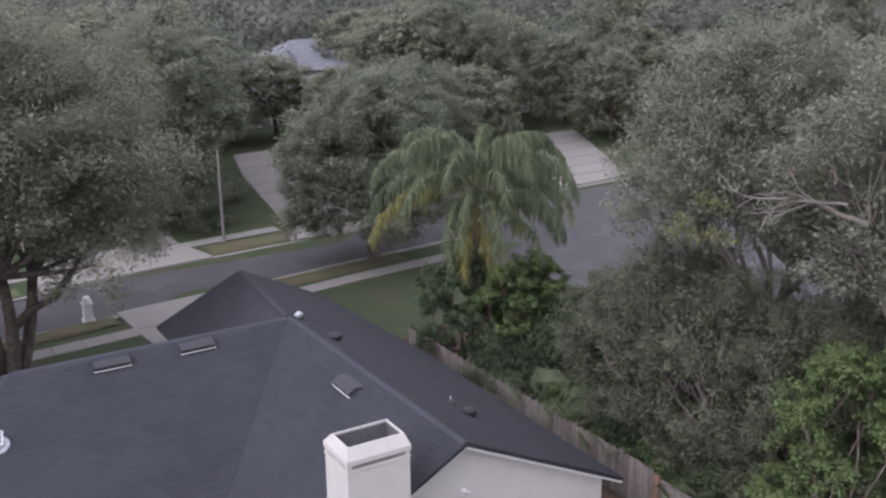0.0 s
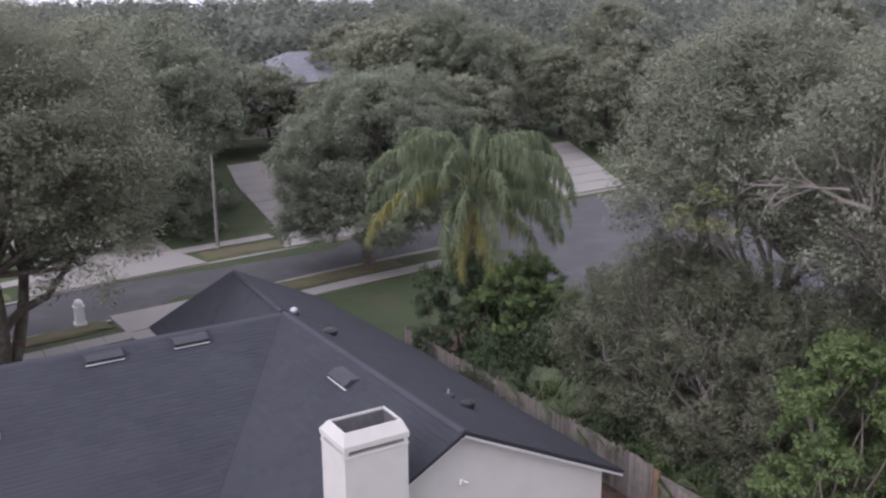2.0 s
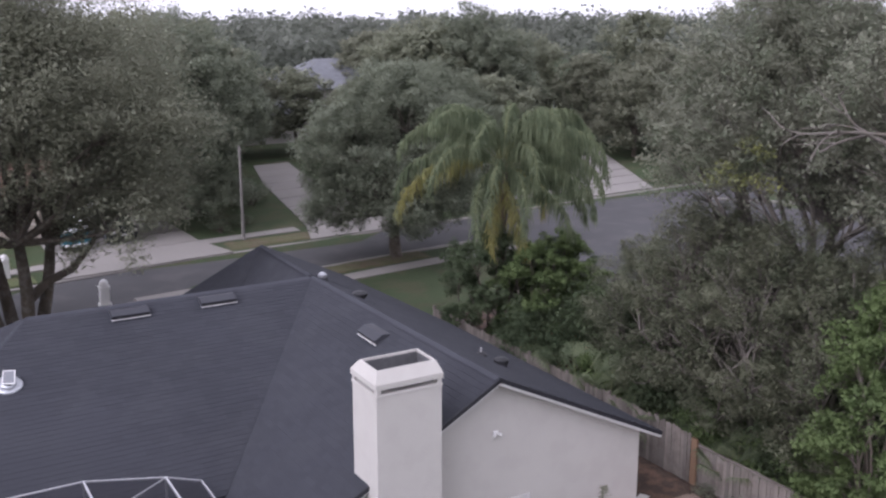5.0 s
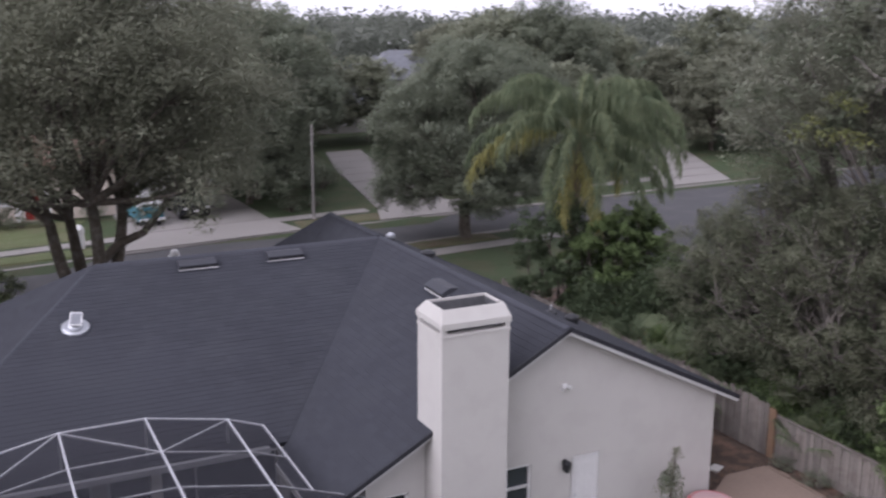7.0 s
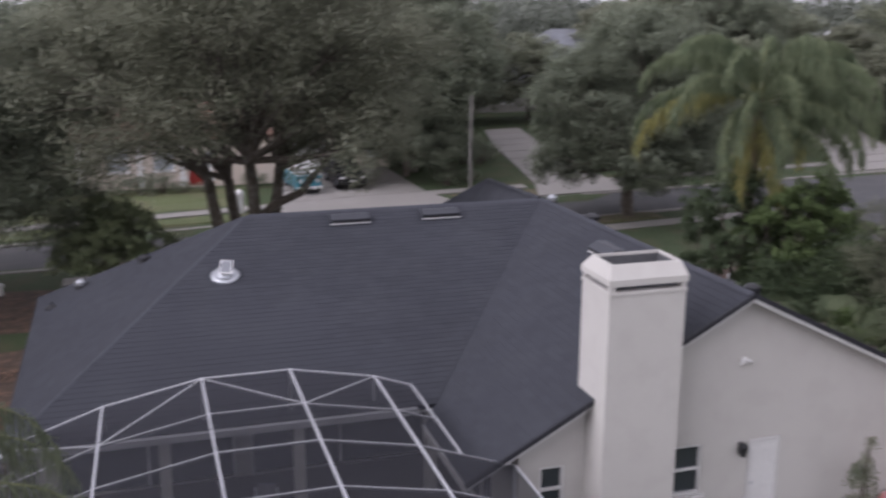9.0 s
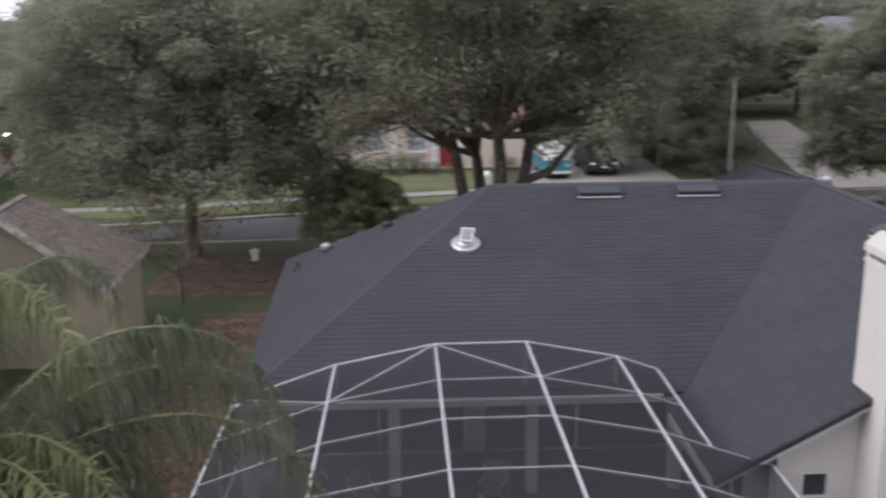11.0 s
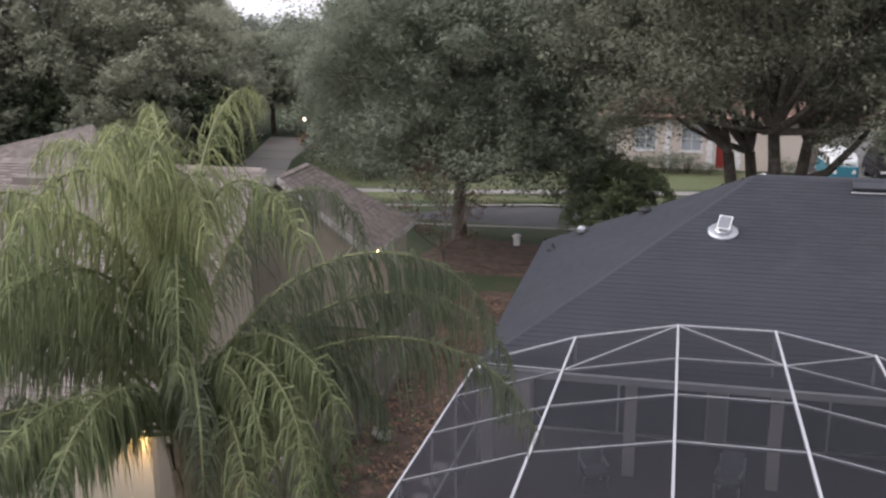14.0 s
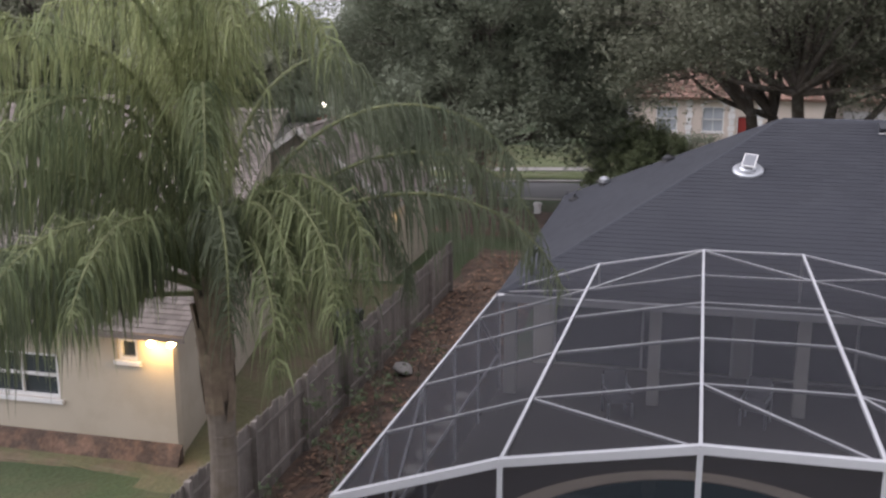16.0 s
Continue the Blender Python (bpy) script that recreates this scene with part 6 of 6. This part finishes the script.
# ---- in the back garden ----
PAVER = material("tan_paver", (0.2, 0.15, 0.12), 0.9, 0.08, 10, 0.8, 0.3)
pat = Build()
edge = [(16.6, 9.0), (21.2, 9.0), (21.2, 22.25), (19.7, 22.25), (18.55, 21.48), (16.6, 21.48)]
pat.v = [(x, y, 0.1) for x, y in edge] + [(x, y, -0.1) for x, y in edge]
pat.f = [tuple(range(6)), tuple(reversed(range(6, 12)))] + [(k, (k + 1) % 6, 6 + (k + 1) % 6, 6 + k) for k in range(6)]
structure("patio", pat, PAVER, "tan paved patio beside the house", "patio")
PINK = material("pink_plastic", (0.5, 0.16, 0.17), 0.4, 0.05, 6, 1, 0.02, second=(0.48, 0.3, 0.29))
tub = thing("paddling_pool", (17.85, 20.75, 0.052), "round red paddling pool with a pale pink cover", "paddling pool")
for k, z in enumerate((0.09, 0.25)):
    b = Build()
    for i in range(24):
        a = 2 * math.pi * i / 24
        for j in range(8):
            c = 2 * math.pi * j / 8
            q = 0.58 + 0.1 * math.cos(c)
            b.v.append((q * math.cos(a), q * math.sin(a), z + 0.09 * math.sin(c)))
    for i in range(24):
        for j in range(8):
            b.f.append((i * 8 + j, ((i + 1) % 24) * 8 + j, ((i + 1) % 24) * 8 + (j + 1) % 8, i * 8 + (j + 1) % 8))
    part("ring", b, PINK, tub, smooth=True)
part("lid", Build().lathe([(0.57, 0.27), (0.5, 0.36), (0.3, 0.4), (0.02, 0.41)], (0, 0, 0), 20), material("pale_pink_plastic", (0.5, 0.34, 0.345), 0.4, 0.05, 6, 1, 0.02), tub)
cyp = shrub(41, 0.55, 2.0, 30, 50, 0.12, GREY_LEAF, 0.4)
conifer_stem, conifer_crown, rr = Build(), Build(), random.Random(43)
conifer_stem.tube([(0, 0, -0.1), (0.02, 0.02, 1.0), (0.1, 0.0, 2.0)], [0.05, 0.035, 0.015], 6)
for k in range(30):
    h = 0.15 + 1.5 * rr.random()
    a, q = rr.uniform(0, 6.28), 0.42 * (1.0 - 0.55 * h / 1.7) * rr.uniform(0.3, 1.0)
    leaves(conifer_crown, (q * math.cos(a), q * math.sin(a), h), 0.2, 60, 0.1, rr, narrow=0.35)
for p_, q in (((0.1, 0.0, 2.0), 0.2), ((0.16, 0.03, 2.12), 0.13), ((0.02, 0.0, 1.75), 0.15)):
    leaves(conifer_crown, p_, q, 90, 0.08, rr, narrow=0.35)
conifer = conifer_stem.mesh("stem", BARK, True), conifer_crown.mesh("foliage", GREY_LEAF)
plant("shrub", conifer, (16.3, 20.6), "upright grey-green conifer shrub against the wall", "shrub", "", 0, 1.05, ("stem", "foliage"))
plant("shrub", cyp, (-4.95, 14.1), "leafy climber round the palm trunk", "shrub", "", 50, 1.35, ("stem_cluster", "foliage"))

PALE_STONE = material("pale_stone", (0.5, 0.48, 0.45), 0.85, 0.06, 14, 2, 0.2)
disc = Build().lathe([(0.19, -0.02), (0.2, 0.05), (0.17, 0.075)], (0, 0, 0), 16).mesh("stepping_stone", PALE_STONE)
for k in range(11):
    st = part("stepping_stone", disc, None)
    st.matrix_world = pose(-3.62 + 0.04 * math.sin(k * 2.1), 16.6 + 0.78 * k, 0.1, 0, 0, 40 * k)
    tagged(st, "round pale stepping stone beside the pool enclosure", "stepping stone", "stepping stones")

# fallen leaves and twigs on the bed by the fence
LITTER = material("fallen_leaves", (0.17, 0.105, 0.07), 0.9, 0.1, 14, 2.0, 0.1, island=0.55, second=(0.12, 0.085, 0.06))
r = random.Random(77)
fallen = Build()
for k in range(5200):
    x, y = r.uniform(-5.85, -3.35), r.uniform(14.5, 38.0)
    if noise.noise((x * 0.9, y * 0.6, 5)) < -0.22:
        continue
    z, a, q = lie(x, y) + 0.115 + 0.05 * r.random(), r.uniform(0, 6.28), r.uniform(0.03, 0.085)
    u, v = Vector((math.cos(a), math.sin(a), r.uniform(-0.4, 0.4))) * q, Vector((-math.sin(a), math.cos(a), r.uniform(-0.5, 0.5))) * q * 0.5
    c = Vector((x, y, z))
    fallen.face([c - u, c + v, c + u, c - v])
tagged(part("fallen_leaves", fallen, LITTER), "brown fallen leaves scattered on the mulch by the fence", "leaf litter", kind="stuff")
for k in range(26):
    x, y, a, q = r.uniform(-5.6, -3.7), r.uniform(15.5, 33), r.uniform(0, 6.28), r.uniform(0.25, 0.7)
    z = lie(x, y) + 0.13
    tw = part("fallen_twig", Build().tube([(0, 0, 0), (q * 0.5, 0.06 * q, 0.05), (q, -0.05 * q, 0.02)], [0.014, 0.011, 0.005], 5), PALE_BARK if k % 2 else BARK)
    tw.matrix_world = pose(x, y, z, 0, 0, math.degrees(a))
    tagged(tw, "dry fallen twig lying on the mulch", "twig", "fallen twigs")

# ---- small things ----
sack = Build()
for i in range(9):
    for j in range(14):
        a, t = 2 * math.pi * j / 14, -1.4 + 2.8 * i / 8
        q = 1 + 0.28 * noise.noise((math.cos(a) * 1.6, math.sin(a) * 1.6, t * 1.4))
        sack.v.append((0.2 * math.cos(t) * math.cos(a) * q, 0.34 * math.cos(t) * math.sin(a) * q, 0.16 + 0.15 * math.sin(t) * q))
for i in range(8):
    for j in range(14):
        sack.f.append((i * 14 + j, i * 14 + (j + 1) % 14, i * 14 + 14 + (j + 1) % 14, i * 14 + 14 + j))
bag = part("garden_sack", sack, CONCRETE, smooth=True)
bag.matrix_world = pose(-5.35, 25.7, 0.08, 0, 8, 25) @ Matrix.Diagonal((1.25, 1.1, 0.7, 1))
tagged(bag, "crumpled pale sack lying on the mulch by the fence", "sack")
ped = thing("utility_pedestal", (-5.4, 47.6, lie(-5.4, 47.6)), "small pale utility pedestal in the shaded front garden", "utility box")
part("body", Build().box(-0.13, 0.13, -0.13, 0.13, -0.05, 0.42), TRIM, ped)
part("cap", Build().lathe([(0.2, 0.42), (0.2, 0.5), (0.12, 0.56), (0.01, 0.57)], (0, 0, 0), 12), TRIM, ped)
plant("shrub", croton, (-24.4, 72.8), "small reddish shrub beside a driveway", "shrub", "", 30, 1.1, ("stem_cluster", "foliage"))
pillar = thing("gate_pillar", (-24.3, 74.4, lie(-24.3, 74.4)), "beige brick pillar beside a driveway", "pillar")
part("shaft", Build().box(-0.35, 0.35, -0.35, 0.35, -0.1, 1.6), BEIGE, pillar)
part("capstone", Build().box(-0.42, 0.42, -0.42, 0.42, 1.6, 1.72), PALE_STONE, pillar)
saloon = thing("car", (69.0, 54.0, lie(69, 54) + 0.06), "white saloon car parked beyond the turning circle", "car", turn=60)
part("body", loft([profile(-2.2, 0.7, 0.45, 0.72, 0.08), profile(-2.0, 0.86, 0.3, 0.82, 0.06), profile(2.0, 0.86, 0.3, 0.9, 0.06), profile(2.2, 0.74, 0.4, 0.85, 0.08)]), CARWHITE, saloon)
part("cabin", loft([profile(-1.1, 0.76, 0.88, 0.9, 0.0), profile(-0.3, 0.76, 0.88, 1.38, 0.16), profile(1.0, 0.76, 0.88, 1.4, 0.16), profile(1.75, 0.74, 0.88, 0.95, 0.03)]), GLASS, saloon, "dark glazed cabin")
part("roof_panel", Build().box(-0.56, 0.56, -0.3, 1.0, 1.395, 1.43), CARWHITE, saloon)
for s in (-1, 1):
    for y0 in (-1.3, 1.3):
        tyre(saloon, s * 0.76, y0, 0.31, 0.2)


CUSHION = material("grey_outdoor_cushion", (0.11, 0.11, 0.12), 0.95, 0.1, 30, 2, 0.2)


def patio_chair(x, y, turn):
    root = thing("patio_chair", (x, y, 0.078), "grey cushioned patio chair on the covered terrace", "chair", "patio chairs", turn=turn)
    for sx in (-0.26, 0.26):
        for sy in (-0.26, 0.26):
            part("leg", Build().beam((sx, sy, 0), (sx, sy, 0.36 if sy < 0 else 0.85), 0.04, 0.04), METAL, root)
        part("armrest", Build().beam((sx, -0.28, 0.6), (sx, 0.28, 0.62), 0.05, 0.03), METAL, root)
    part("seat", Build().box(-0.25, 0.25, -0.28, 0.24, 0.362, 0.46), CUSHION, root, "grey seat cushion")
    part("backrest", Build().hexa([(-0.24, 0.2, 0.462), (0.24, 0.2, 0.462), (0.24, 0.28, 0.462), (-0.24, 0.28, 0.462), (-0.24, 0.3, 0.92), (0.24, 0.3, 0.92), (0.24, 0.38, 0.92), (-0.24, 0.38, 0.92)]), CUSHION, root, "grey back cushion")
    return root


for x, y, t in ((-0.1, 24.3, 20), (2.8, 24.5, -15)):
    patio_chair(x, y, t)

edging = thing("patio_edging", (21.3, 22.2, 0), "row of low tan edging stones along the patio", "edging")
for k in range(18):
    part("edging_stone", Build().box(-0.05, 0.06, -0.42, 0.0, -0.02, 0.1 + 0.02 * math.sin(k * 2.3)), PAVER, edging).location = (0.02 * math.sin(k), -0.45 * k, 0)
tile_ = part("stepping_stone", Build().box(-0.22, 0.22, -0.16, 0.16, 0.0, 0.05), PALE_STONE)
tile_.matrix_world = pose(19.75, 22.75, 0.06, 0, 0, 25)
tagged(tile_, "square pale stepping stone in the leaf litter", "stepping stone", "stepping stones")
for k, (x, y) in enumerate(((21.6, 21.9), (21.65, 20.6), (21.6, 19.2), (21.65, 17.6))):
    plant("shrub", hedge, (x, y), "small low green plant between patio and fence", "shrub", "patio plants", 60 * k, 0.4 + 0.08 * (k % 2), ("stem_cluster", "foliage"))
